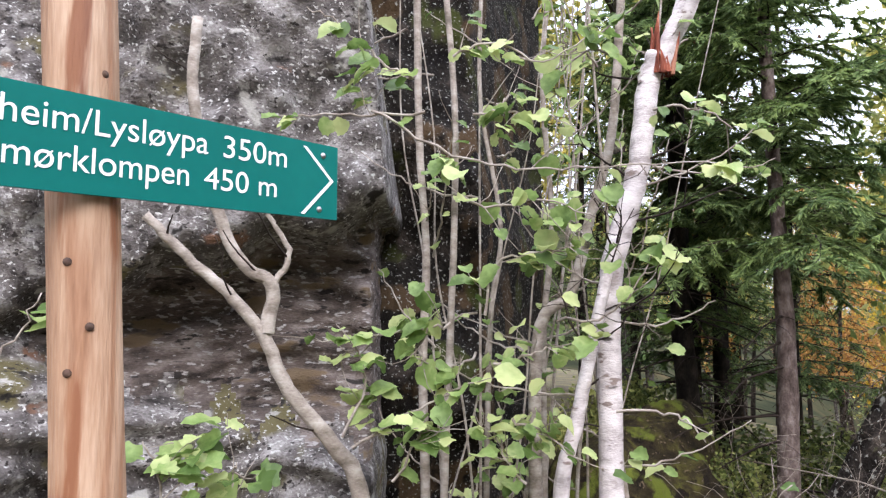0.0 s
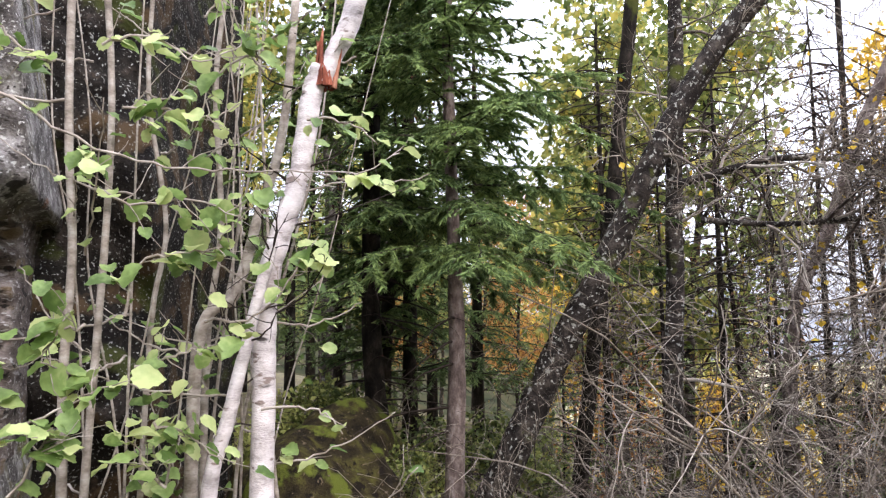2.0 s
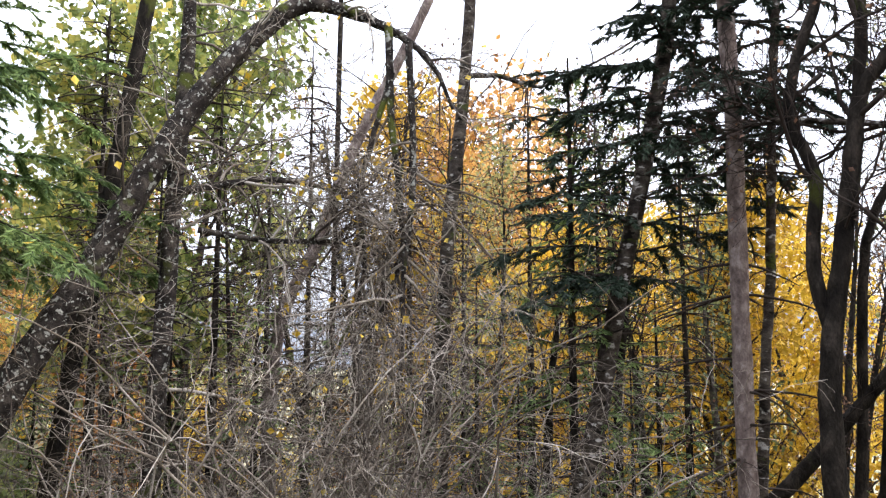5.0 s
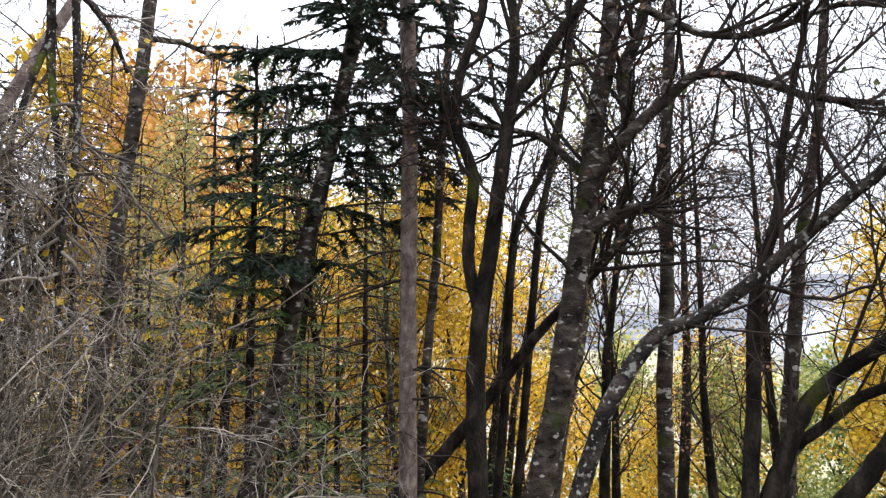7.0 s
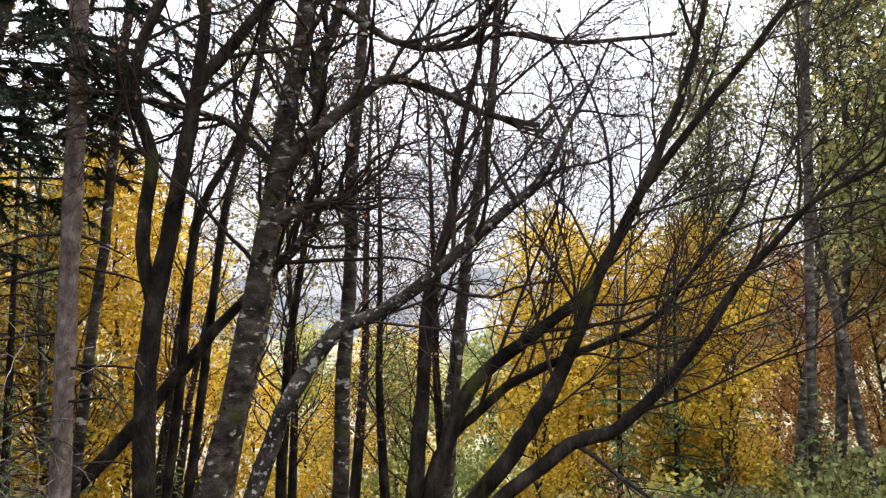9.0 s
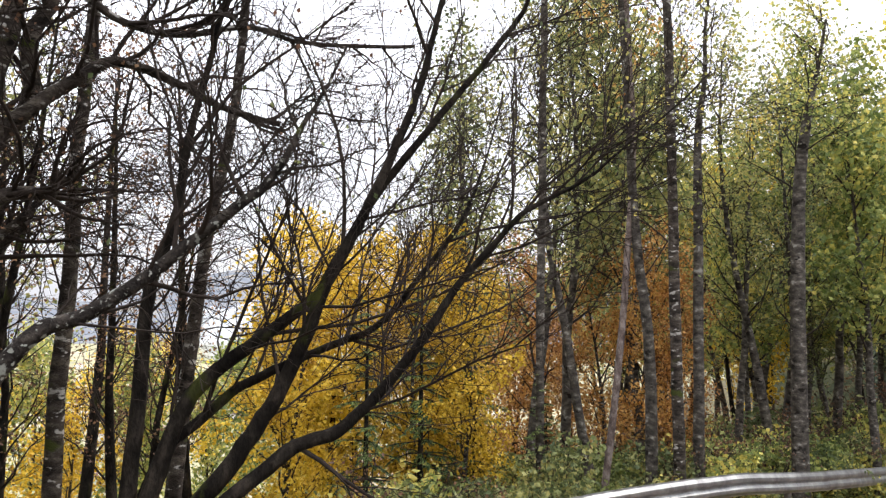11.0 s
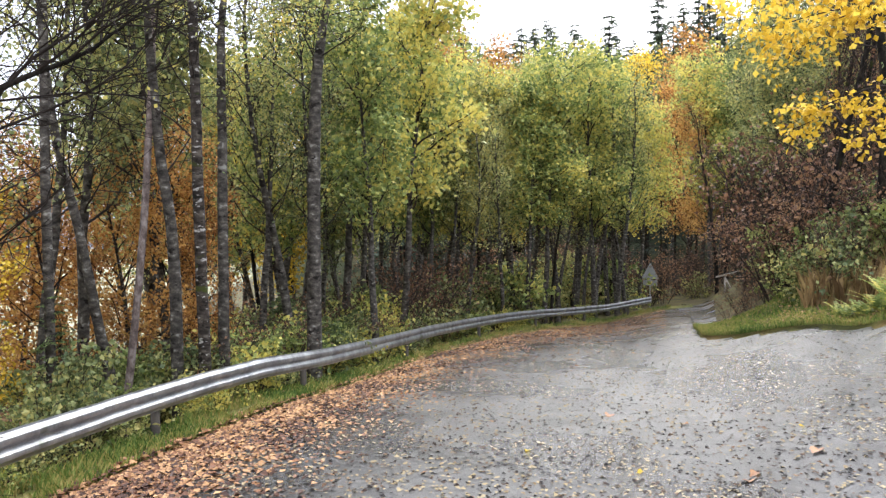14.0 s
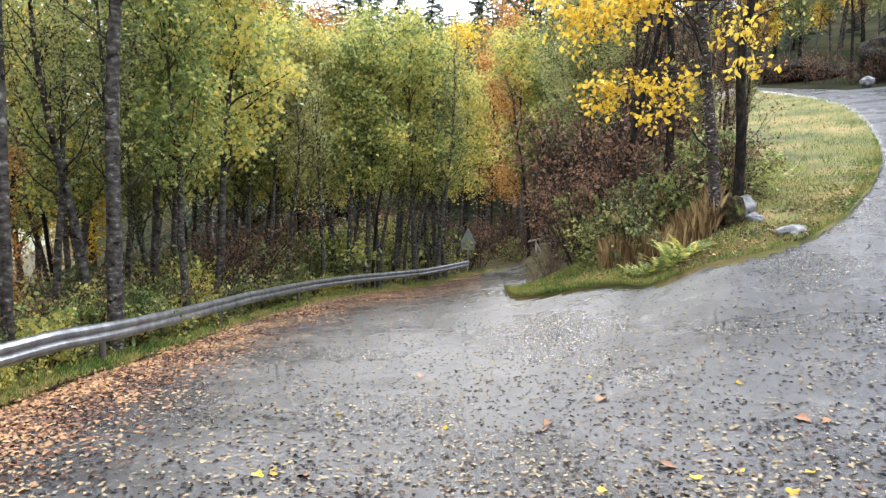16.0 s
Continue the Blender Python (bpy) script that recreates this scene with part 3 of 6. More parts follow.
# ---- signpost ----
def signpost():
    px, py = 0.583, 1.425
    sp = thing("signpost", "round peeled pine signpost with a green wayfinding board", "signpost", place=(px, py, 0))
    b = Buf()
    r2 = np.random.default_rng(2)
    zs = np.linspace(-0.3, 2.6, 40)
    lean = lambda z: np.array((-0.056 * (z - 1.0), 0.021 * (z - 1.0), z))
    tube(b, [lean(z) for z in zs], [0.048 + 0.0012 * math.sin(z * 7) for z in zs], 24, 0.006, r2)
    part("post", b, POST_WOOD, sp)
    for z, a in ((1.605, -1.75), (1.69, -2.3), (1.545, -2.35), (1.95, -1.2)):
        k = Buf()
        out = np.array((math.cos(a), math.sin(a), 0))
        tube(k, [lean(z) + out * 0.044, lean(z) + out * 0.0492], [0.0065, 0.0055], 9)
        part("knot", k, KNOT, sp, "dark round knot")
    # board: its front faces the standing place; u runs along it, z up
    p0, u = np.array((0.415 - px, 1.358 - py, 0)), np.array((0.98654, 0.16352, 0))
    out = np.array((u[1], -u[0], 0))
    bm = bmesh.new()
    vs = [bm.verts.new(p0 + u * a + out * o + (0, 0, z)) for o in (0, -0.006) for a, z in ((-0.32, 1.762), (0.556, 1.793), (0.556, 1.924), (-0.32, 1.895))]
    bm.faces.new(vs[:4]), bm.faces.new(vs[:3:-1])
    for i in range(4):
        bm.faces.new((vs[i], vs[i + 4], vs[(i + 1) % 4 + 4], vs[(i + 1) % 4]))
    bmesh.ops.recalc_face_normals(bm, faces=bm.faces)
    bmesh.ops.bevel(bm, geom=bm.edges[:], offset=0.0012, segments=1)
    me = bm_buf(bm)
    me.materials.append(SIGN_GREEN)
    board = part("sign_board", me, None, sp, "green board with white lettering")
    rise = 0.0335

    def word(body, a0, a1, z0, height):
        c = bpy.data.curves.new("w", "FONT")
        c.body, c.extrude = body, 0.0
        t = bpy.data.objects.new("w", c)
        scene.collection.objects.link(t)
        m = bpy.data.meshes.new_from_object(t.evaluated_get(bpy.context.evaluated_depsgraph_get()))
        bpy.data.objects.remove(t)
        co = np.empty(len(m.vertices) * 3)
        m.vertices.foreach_get("co", co)
        co = co.reshape(-1, 3)
        x0, x1 = co[:, 0].min(), co[:, 0].max()
        s = (a1 - a0) / (x1 - x0)
        a = a0 + (co[:, 0] - x0) * s
        q = p0 + np.outer(a, u) + out * 0.0012
        q[:, 2] = z0 + rise * a + co[:, 1] * height / 0.7
        m.vertices.foreach_set("co", q.ravel())
        m.materials.clear()
        m.materials.append(WHITE)
        part("lettering", m, None, board, "white lettering")

    word("heim/Lysløypa", 0.001, 0.2895, 1.8535, 0.035)
    word("350m", 0.3165, 0.4397, 1.8535, 0.0345)
    word("mørklompen", 0.006, 0.2585, 1.8015, 0.035)
    word("450 m", 0.2845, 0.4200, 1.8015, 0.0335)
    for (a, z), (c, y) in (((0.4785, 1.9125), (0.5415, 1.8605)), ((0.5415, 1.8605), (0.4755, 1.795))):
        bm = bmesh.new()
        w = 0.0042
        vs = [bm.verts.new(p0 + u * q + out * 0.0014 + (0, 0, h)) for q, h in ((a - w, z), (a + w, z), (c + w, y), (c - w, y))]
        bm.faces.new(vs)
        me = bm_buf(bm)
        me.materials.append(WHITE)
        part("arrow_stroke", me, None, board, "white chevron stroke")
    for a, z in ((0.5207, 1.9031), (0.5137, 1.807), (-0.2, 1.89), (-0.2, 1.78)):
        k = Buf()
        c = p0 + u * a + (0, 0, z)
        tube(k, [c, c + out * 0.002, c + out * 0.004], [0.0055, 0.005, 0.003], 10)
        part("bolt", k, STEEL, board, "small steel bolt head")
    return sp


signpost()


# ---- trees ----
def tree(seed, name, label, stems, bark, levels, leaf=None, grow=0.0, start=0.25, twig=None, category="tree"):
    """stems: control rows (x, y, z, radius), the first of them the trunk; grow: metres that the stems go on beyond the last row."""
    rng = np.random.default_rng(seed)
    x0, y0 = stems[0][0][:2]
    base = np.array((x0, y0, land(x0, y0)))
    ob = thing(name, label, category, place=base)
    limbs, tips = Buf(), []
    for k, rows in enumerate(stems):
        rows = [tuple(r) for r in rows]
        if k == 0 or (rows[0][2] < 1.0 and k < 5 and name == "sallow_tree"):
            g = land(rows[0][0], rows[0][1])
            if rows[0][2] > g - 0.1:
                rows = [(rows[0][0] + 0.02, rows[0][1], g - 0.15, rows[0][3] * 1.25)] + rows
            else:
                rows = [(rows[0][0], rows[0][1], g - 0.15, rows[0][3])] + [r for r in rows if r[2] > g + 0.2]
        if grow and rows[-1][2] > 2.0:
            a, b = np.array(rows[-2][:3]), np.array(rows[-1][:3])
            d = unit(unit(b - a) + (0, 0, 0.4))
            p = b
            for s in range(3):
                d = unit(d + rng.normal(0, 0.12, 3) + (0, 0, 0.1))
                p = p + d * grow / 3
                rows.append((*p, max(0.006, rows[-1][3] * 0.62)))
        path = smooth_path(rows, 6)
        path[:, :3] += rng.normal(0, 0.0025, (len(path), 3))
        pts, rad = path[:, :3] - base, np.maximum(path[:, 3], 0.004)
        b = Buf()
        tube(b, pts, rad, 12 if rad[0] > 0.05 else 8, 0.03, rng)
        part("trunk" if k == 0 else "limb", b, bark, ob)
        ramify(rng, limbs, tips, pts, rad, levels, start if k == 0 else 0.15)
    if limbs.n:
        tagged(part("branchwork", limbs, twig or TWIG, ob, "fine dark twigs"), kind="stuff")
    if leaf and tips:
        m, per, size, spread, share = leaf
        pick = [p for p in tips if rng.random() < share]
        if pick:
            b = Buf()
            leaves(b, rng, pick, per, size, spread)
            part("crown", b, m, ob, "scattered autumn leaves", smooth=False)
    return ob


def needles(buf, rng, pts, side, n, length, width):
    """Short needle sprays along a twig, lying mostly in its plane."""
    i = rng.integers(0, len(pts) - 1, n)
    p = pts[i] + (pts[i + 1] - pts[i]) * rng.random((n, 1))
    t = pts[i + 1] - pts[i]
    t /= np.linalg.norm(t, axis=1)[:, None] + 1e-9
    d = t * 0.9 + side * rng.choice((-1, 1), (n, 1)) * rng.uniform(0.3, 1.0, (n, 1)) + rng.normal(0, 0.25, (n, 3))
    d[:, 2] -= 0.15
    d /= np.linalg.norm(d, axis=1)[:, None]
    w = np.cross(d, rng.normal(0, 1, (n, 3)) + (0, 0, 1.5))
    w /= np.linalg.norm(w, axis=1)[:, None] + 1e-9
    ln = (length * rng.uniform(0.5, 1.2, n))[:, None]
    v = np.stack([p - w * width, p + w * width, p + d * ln * 0.6 + w * width * 0.8, p + d * ln], 1).reshape(-1, 3)
    k = np.arange(n)[:, None] * 4
    buf.add(v, np.concatenate([k + (0, 1, 2), k + (0, 2, 3)], 0))


def spruce(seed, name, label, rows, top, bark, low, reach, whorls, dense, material=None, dead=0.0, spray=(0.085, 0.009)):
    """low: height over the base at which green branches begin; reach: length of the longest; dead: share of bare branches below."""
    rng = np.random.default_rng(seed)
    base = np.array((rows[0][0], rows[0][1], land(rows[0][0], rows[0][1])))
    ob = thing(name, label, "spruce", place=base)
    rows = [(rows[0][0], rows[0][1], base[2] - 0.2, rows[0][3] * 1.1)] + [r for r in rows if r[2] > base[2] + 0.3] + [(rows[-1][0], rows[-1][1], top, 0.01)]
    path = smooth_path(rows, 6)
    pts, rad = path[:, :3] - base, np.maximum(path[:, 3], 0.006)
    b, wood, green = Buf(), Buf(), Buf()
    tube(b, pts, rad, 12, 0.04, rng)
    part("trunk", b, bark, ob)
    zs = pts[:, 2]
    h = zs[-1]
    for w in range(whorls):
        z = 0.5 + (h - 0.6) * w / whorls
        bare = z < low
        c = np.array([np.interp(z, zs, pts[:, j]) for j in range(3)])
        for q in range(rng.integers(3, 6)):
            if bare and rng.random() > dead:
                continue
            a = rng.random() * 6.283
            ln = reach * (1 - 0.85 * max(0, z - low) / (h - low + 0.01)) * rng.uniform(0.6, 1.1) * (0.5 if bare else 1)
            p = wander(rng, c, (math.cos(a), math.sin(a), 0.15 if not bare else 0), ln, 7, 0.08, -0.07)
            tube(wood, p, np.linspace(0.014, 0.004, 8), 4, cap=False)
            subs = int(ln * (10 if not bare else 5))
            for s in range(subs):
                k = rng.integers(1, 7)
                t = unit(p[k] - p[k - 1])
                sd = unit(np.cross(t, (0, 0, 1))) * rng.choice((-1, 1))
                sl = ln * 0.33 * rng.uniform(0.5, 1.1) * (1.1 - k / 8)
                tw = wander(rng, p[k], t * 0.6 + sd, sl, 4, 0.1, -0.16)
                tube(wood, tw, np.linspace(0.005, 0.002, 5), 3, cap=False)
                if not bare:
                    needles(green, rng, tw, unit(np.cross(tw[1] - tw[0], (0, 0, 1))), int(dense * sl / 0.3), *spray)
            if not bare:
                needles(green, rng, p, unit(np.cross(p[1] - p[0], (0, 0, 1))), int(dense * ln / 0.5), *spray)
    tagged(part("branchwork", wood, TWIG, ob), kind="stuff")
    if green.n:
        tagged(part("foliage", green, material or NEEDLE, ob, "drooping green needle sprays", smooth=False), kind="stuff")
    return ob


spruce(3, "spruce", "pale-trunked spruce with drooping green branches", [(6.97, 3.28, -0.94, 0.095), (6.99, 3.23, 1.28, 0.085), (6.98, 3.25, 2.51, 0.066), (6.96, 3.29, 4.66, 0.055)],
       9.0, SPRUCE_BARK, 2.6, 2.3, 40, 90, dead=0.25)
spruce(4, "spruce", "tall dark spruce with drooping branches", [(7.77, 4.55, -1.22, 0.137), (7.73, 4.62, 0.84, 0.121), (7.7, 4.67, 1.77, 0.11), (7.7, 4.66, 4.01, 0.1)],
       11.0, DARK, 2.6, 2.4, 44, 80, dead=0.5)
spruce(5, "young_spruce", "thin young spruce among the trees", [(7.52, -2.74, -0.82, 0.05), (7.52, -2.73, 1.59, 0.038), (7.52, -2.74, 2.62, 0.03)],
       4.5, DARK, 2.2, 1.0, 30, 40, dead=0.6)
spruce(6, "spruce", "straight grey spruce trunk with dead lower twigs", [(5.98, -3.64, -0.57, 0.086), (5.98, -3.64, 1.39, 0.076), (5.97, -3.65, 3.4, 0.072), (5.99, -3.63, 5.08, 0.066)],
       10.0, SPRUCE_BARK, 4.3, 1.7, 40, 60, NEEDLE_SHADED, dead=0.45)
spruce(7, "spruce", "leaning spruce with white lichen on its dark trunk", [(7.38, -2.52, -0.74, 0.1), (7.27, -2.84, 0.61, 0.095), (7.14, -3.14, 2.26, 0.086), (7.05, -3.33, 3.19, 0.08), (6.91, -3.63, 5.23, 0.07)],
       8.5, BIRCH_OLD, 3.6, 1.9, 36, 60, NEEDLE_SHADED, dead=0.5)
spruce(9, "spruce", "spruce with drooping boughs deeper in the wood", [(9.6, 5.2, -0.9, 0.11), (9.6, 5.2, 3.0, 0.09)], 11, DARK, 1.2, 2.4, 38, 50, dead=0.5)
tree(11, "birch_tree", "white-barked birch with a broken reddish rotten top", [
    [(3.01, 2.32, 0.81, 0.056), (3.01, 2.32, 1.45, 0.053), (3.01, 2.31, 1.8, 0.052), (3.05, 2.26, 2.05, 0.051), (3.1, 2.2, 2.34, 0.051), (3.13, 2.16, 2.7, 0.051), (3.15, 2.12, 2.84, 0.05)]],
    BIRCH, [(7, 0.7, 1.1, 0.12, 0.02, 0.008), (4, 0.3, 0.8, 0.2, 0, 0.003)], (LEAF_GREEN, 1, 0.05, 0.05, 0.15), start=0.3)
tree(12, "birch_sapling", "thin pale birch stem beside the broken birch", [
    [(2.79, 2.43, 0.83, 0.036), (2.83, 2.38, 1.16, 0.032), (2.87, 2.34, 1.4, 0.029), (2.91, 2.29, 1.69, 0.026), (2.95, 2.23, 1.99, 0.023)]],
    BIRCH, [(8, 0.6, 0.9, 0.15, 0.0, 0.006), (4, 0.3, 0.8, 0.2, 0, 0.003)], (LEAF_GREEN, 1, 0.05, 0.05, 0.15), start=0.4)
tree(13, "bare_shrub", "bare grey forked shrub before the rock", [
    [(2.1, 2.92, 0.85, 0.04), (2, 2.99, 1.11, 0.036), (1.84, 3.09, 1.34, 0.032), (1.75, 3.15, 1.57, 0.029), (1.62, 3.22, 1.74, 0.026), (1.47, 3.29, 1.89, 0.023), (1.32, 3.35, 2.05, 0.02)],
    [(1.76, 3.14, 1.57, 0.032), (1.78, 3.13, 1.77, 0.03), (1.68, 3.18, 1.85, 0.028), (1.59, 3.23, 2.04, 0.026), (1.48, 3.28, 2.51, 0.025), (1.48, 3.28, 2.9, 0.024)],
    [(1.78, 3.13, 1.77, 0.015), (1.84, 3.1, 1.9, 0.013), (1.76, 3.14, 2.07, 0.011), (1.71, 3.17, 2.19, 0.01)]],
    GREY_BARK, [(3, 0.35, 0.9, 0.15, 0.05, 0.006)], None)
tree(14, "leaning_tree", "dark mossy leaning tree arching over the slope", [
    [(6.84, 3.08, -0.42, 0.172), (6.96, 2.78, 0.14, 0.157), (7.14, 2.29, 1.25, 0.142), (7.28, 1.8, 2.17, 0.13), (7.37, 1.38, 3.06, 0.12), (7.44, 0.94, 3.86, 0.11), (7.48, 0.5, 4.44, 0.1), (7.5, 0.04, 4.84, 0.084), (7.49, -0.46, 4.8, 0.062), (7.44, -0.94, 4.58, 0.042), (7.39, -1.26, 4.29, 0.028), (7.35, -1.47, 3.82, 0.016)],
    [(7.26, -0.81, 4.59, 0.043), (7.25, -0.84, 3.68, 0.036), (7.24, -0.92, 2.98, 0.031), (7.24, -0.95, 2.35, 0.026), (7.26, -0.74, 1.74, 0.021), (7.29, -0.42, 1.13, 0.017), (7.3, -0.11, 0.57, 0.012)],
    [(7.13, -0.99, 4.39, 0.036), (7.12, -1.04, 3.11, 0.03), (7.14, -0.96, 2.19, 0.025), (7.14, -0.94, 1.34, 0.021), (7.15, -0.85, 0.9, 0.016), (7.17, -0.65, 0.62, 0.012)],
    [(7.51, 1.18, 2.91, 0.041), (7.57, 0.68, 3.03, 0.035), (7.6, 0.23, 3.09, 0.029), (7.59, -0.43, 2.98, 0.022), (7.55, -0.85, 2.77, 0.015)],
    [(7.54, 0.95, 2.57, 0.031), (7.59, 0.29, 2.49, 0.026), (7.59, -0.36, 2.49, 0.021), (7.55, -0.84, 2.4, 0.015)],
    [(7.25, -0.85, 4.12, 0.031), (7.28, -0.56, 2.99, 0.025), (7.28, -0.6, 2.2, 0.02), (7.29, -0.38, 1.48, 0.015), (7.3, 0.09, 0.76, 0.01)]],
    LICHEN, [(24, 1.3, 1.0, 0.16, -0.05, 0.016), (7, 0.7, 0.8, 0.22, -0.06, 0.007), (5, 0.35, 0.8, 0.25, -0.05, 0.0035)], (LEAF_YELLOW, 1, 0.07, 0.05, 0.02), start=0.2, twig=DEAD_TWIG)
tree(15, "dark_spruce", "slender dark dead spruce trunk", [
    [(9.1, 2.74, -1.06, 0.1), (9.19, 2.41, 1.57, 0.093), (9.24, 2.19, 2.96, 0.091), (9.27, 2.09, 3.83, 0.089), (9.29, 1.98, 4.71, 0.088), (9.33, 1.81, 6, 0.089), (9.34, 1.71, 6.86, 0.089)]],
    DARK, [(22, 1.0, 1.4, 0.12, -0.02, 0.012), (4, 0.4, 0.8, 0.2, -0.02, 0.004)], None, grow=4)
tree(16, "lichen_tree", "dead upright trunk covered in grey lichen", [
    [(7.69, 1.32, -0.59, 0.104), (7.69, 1.28, 1.02, 0.093), (7.7, 1.23, 2.02, 0.087), (7.71, 1.21, 2.83, 0.082), (7.71, 1.17, 3.6, 0.077), (7.72, 1.13, 4.51, 0.073)]],
    LICHEN, [(34, 1.3, 1.3, 0.18, -0.04, 0.018), (6, 0.6, 0.8, 0.25, -0.03, 0.006), (4, 0.3, 0.8, 0.25, -0.03, 0.0035)], None, grow=2, start=0.1, twig=DEAD_TWIG)
tree(17, "pale_spruce", "tall pinkish-barked tree with broken stubs", [
    [(8.8, -1.31, -0.79, 0.106), (8.77, -1.5, 0.74, 0.096), (8.75, -1.63, 1.83, 0.088), (8.74, -1.68, 2.7, 0.082), (8.72, -1.8, 3.77, 0.077), (8.7, -1.89, 4.74, 0.072), (8.67, -1.99, 6.41, 0.069)],
    [(8.7, -1.89, 4.66, 0.038), (8.61, -2.24, 4.66, 0.032), (8.52, -2.56, 4.56, 0.026), (8.41, -2.9, 4.55, 0.019)]],
    BIRCH_OLD, [(30, 0.9, 1.4, 0.15, -0.02, 0.012), (5, 0.45, 0.8, 0.25, -0.02, 0.004)], None, grow=4, start=0.15)
tree(18, "leaning_pine", "reddish leaning pine trunk", [
    [(9.5, 0.3, 1.3, 0.077), (9.5, -0.2, 2.75, 0.074), (9.49, -0.52, 3.66, 0.071), (9.46, -0.85, 4.43, 0.069), (9.44, -1.1, 4.92, 0.066), (9.38, -1.49, 5.75, 0.064)]],
    SPRUCE_BARK, [(14, 1.1, 1.2, 0.2, 0, 0.014), (5, 0.5, 0.8, 0.25, 0, 0.005)], None, grow=2)
tree(19, "thin_spruce", "thin dark spruce with short drooping twigs", [
    [(11.99, -0.42, -0.95, 0.05), (11.99, -0.48, 2.44, 0.044), (11.99, -0.52, 6.46, 0.041), (11.99, -0.53, 8.01, 0.037)]],
    DARK, [(36, 0.8, 1.5, 0.12, -0.04, 0.009), (5, 0.35, 0.8, 0.2, -0.05, 0.004)], None, grow=3, start=0.2)
tree(20, "young_birch", "slim spotted birch beside a spruce", [
    [(6.2, -3.85, -0.67, 0.049), (6.14, -3.94, 1.17, 0.044), (6.1, -4.01, 2.01, 0.042), (6.08, -4.05, 2.82, 0.04), (6.04, -4.1, 3.81, 0.038), (5.99, -4.18, 5.12, 0.038)]],
    BIRCH_OLD, [(14, 1.0, 1.0, 0.2, 0.0, 0.010), (5, 0.5, 0.8, 0.25, 0, 0.004)], (LEAF_YELLOW, 1, 0.05, 0.06, 0.03), grow=3)
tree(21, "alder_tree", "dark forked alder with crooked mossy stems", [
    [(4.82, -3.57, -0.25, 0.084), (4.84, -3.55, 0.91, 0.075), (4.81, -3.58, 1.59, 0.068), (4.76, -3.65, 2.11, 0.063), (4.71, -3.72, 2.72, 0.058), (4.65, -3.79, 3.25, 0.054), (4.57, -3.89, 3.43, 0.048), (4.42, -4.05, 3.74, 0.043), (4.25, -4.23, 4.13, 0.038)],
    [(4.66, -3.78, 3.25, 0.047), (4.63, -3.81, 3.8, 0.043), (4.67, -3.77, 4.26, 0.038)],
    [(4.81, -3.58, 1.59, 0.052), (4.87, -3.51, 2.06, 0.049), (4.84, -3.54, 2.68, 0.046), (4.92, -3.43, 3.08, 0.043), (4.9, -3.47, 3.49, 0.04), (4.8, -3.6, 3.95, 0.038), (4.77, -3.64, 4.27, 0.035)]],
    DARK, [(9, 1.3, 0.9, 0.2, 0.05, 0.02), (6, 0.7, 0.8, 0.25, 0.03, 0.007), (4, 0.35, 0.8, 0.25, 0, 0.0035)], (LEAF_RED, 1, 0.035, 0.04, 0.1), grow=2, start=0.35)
tree(22, "old_birch", "thick old forked birch with moss and sweeping limbs", [
    [(4.77, -3.96, -0.31, 0.117), (4.6, -4.15, 0.89, 0.105), (4.52, -4.24, 1.58, 0.098), (4.45, -4.31, 2.2, 0.092), (4.41, -4.36, 2.65, 0.086), (4.36, -4.41, 3.19, 0.081), (4.28, -4.48, 3.73, 0.076), (4.25, -4.52, 4.38, 0.072)],
    [(4.39, -4.38, 2.69, 0.066), (4.19, -4.57, 3.04, 0.06), (4.21, -4.56, 3.5, 0.055), (4.11, -4.64, 3.81, 0.049), (4.04, -4.7, 4.26, 0.043)],
    [(3.98, -4.21, 2.82, 0.048), (3.71, -4.46, 3.15, 0.043), (3.53, -4.61, 3.31, 0.038), (3.26, -4.8, 3.23, 0.032), (2.9, -5.02, 3.04, 0.026), (2.57, -5.2, 2.96, 0.021)],
    [(4.46, -4.31, 2.74, 0.033), (4.65, -4.1, 3, 0.029), (4.86, -3.85, 3.09, 0.024), (5.1, -3.53, 3.16, 0.02), (5.26, -3.28, 3.15, 0.015)],
    [(4.27, -4.22, 2.24, 0.052), (4.11, -4.37, 2.37, 0.047), (3.95, -4.51, 2.39, 0.041), (3.92, -4.55, 2.45, 0.035)],
    [(4.84, -4.49, 1.77, 0.038), (4.64, -4.69, 2.03, 0.033), (4.44, -4.88, 2.33, 0.027)],
    [(3.69, -4.21, 3.77, 0.031), (3.37, -4.47, 3.52, 0.027), (3.04, -4.7, 3.49, 0.024), (2.69, -4.91, 3.59, 0.021), (2.32, -5.09, 3.51, 0.017), (1.6, -5.37, 3.52, 0.014)]],
    BIRCH_OLD, [(11, 1.3, 0.8, 0.2, 0.05, 0.02), (7, 0.75, 0.8, 0.25, 0.03, 0.007), (5, 0.4, 0.8, 0.25, 0, 0.0035)], (LEAF_RED, 1, 0.035, 0.04, 0.12), start=0.4)
tree(23, "spotted_birch", "straight birch with grey spotted bark", [
    [(4.86, -5.71, -0.65, 0.083), (4.86, -5.71, 0.86, 0.073), (4.82, -5.75, 1.89, 0.067), (4.82, -5.75, 2.8, 0.061), (4.79, -5.78, 3.5, 0.056), (4.72, -5.82, 4.93, 0.053)]],
    BIRCH_OLD, [(16, 1.2, 0.8, 0.2, 0.05, 0.014), (6, 0.6, 0.8, 0.25, 0.02, 0.005), (4, 0.3, 0.8, 0.25, 0, 0.003)], (LEAF_RED, 1, 0.035, 0.05, 0.25), grow=3)
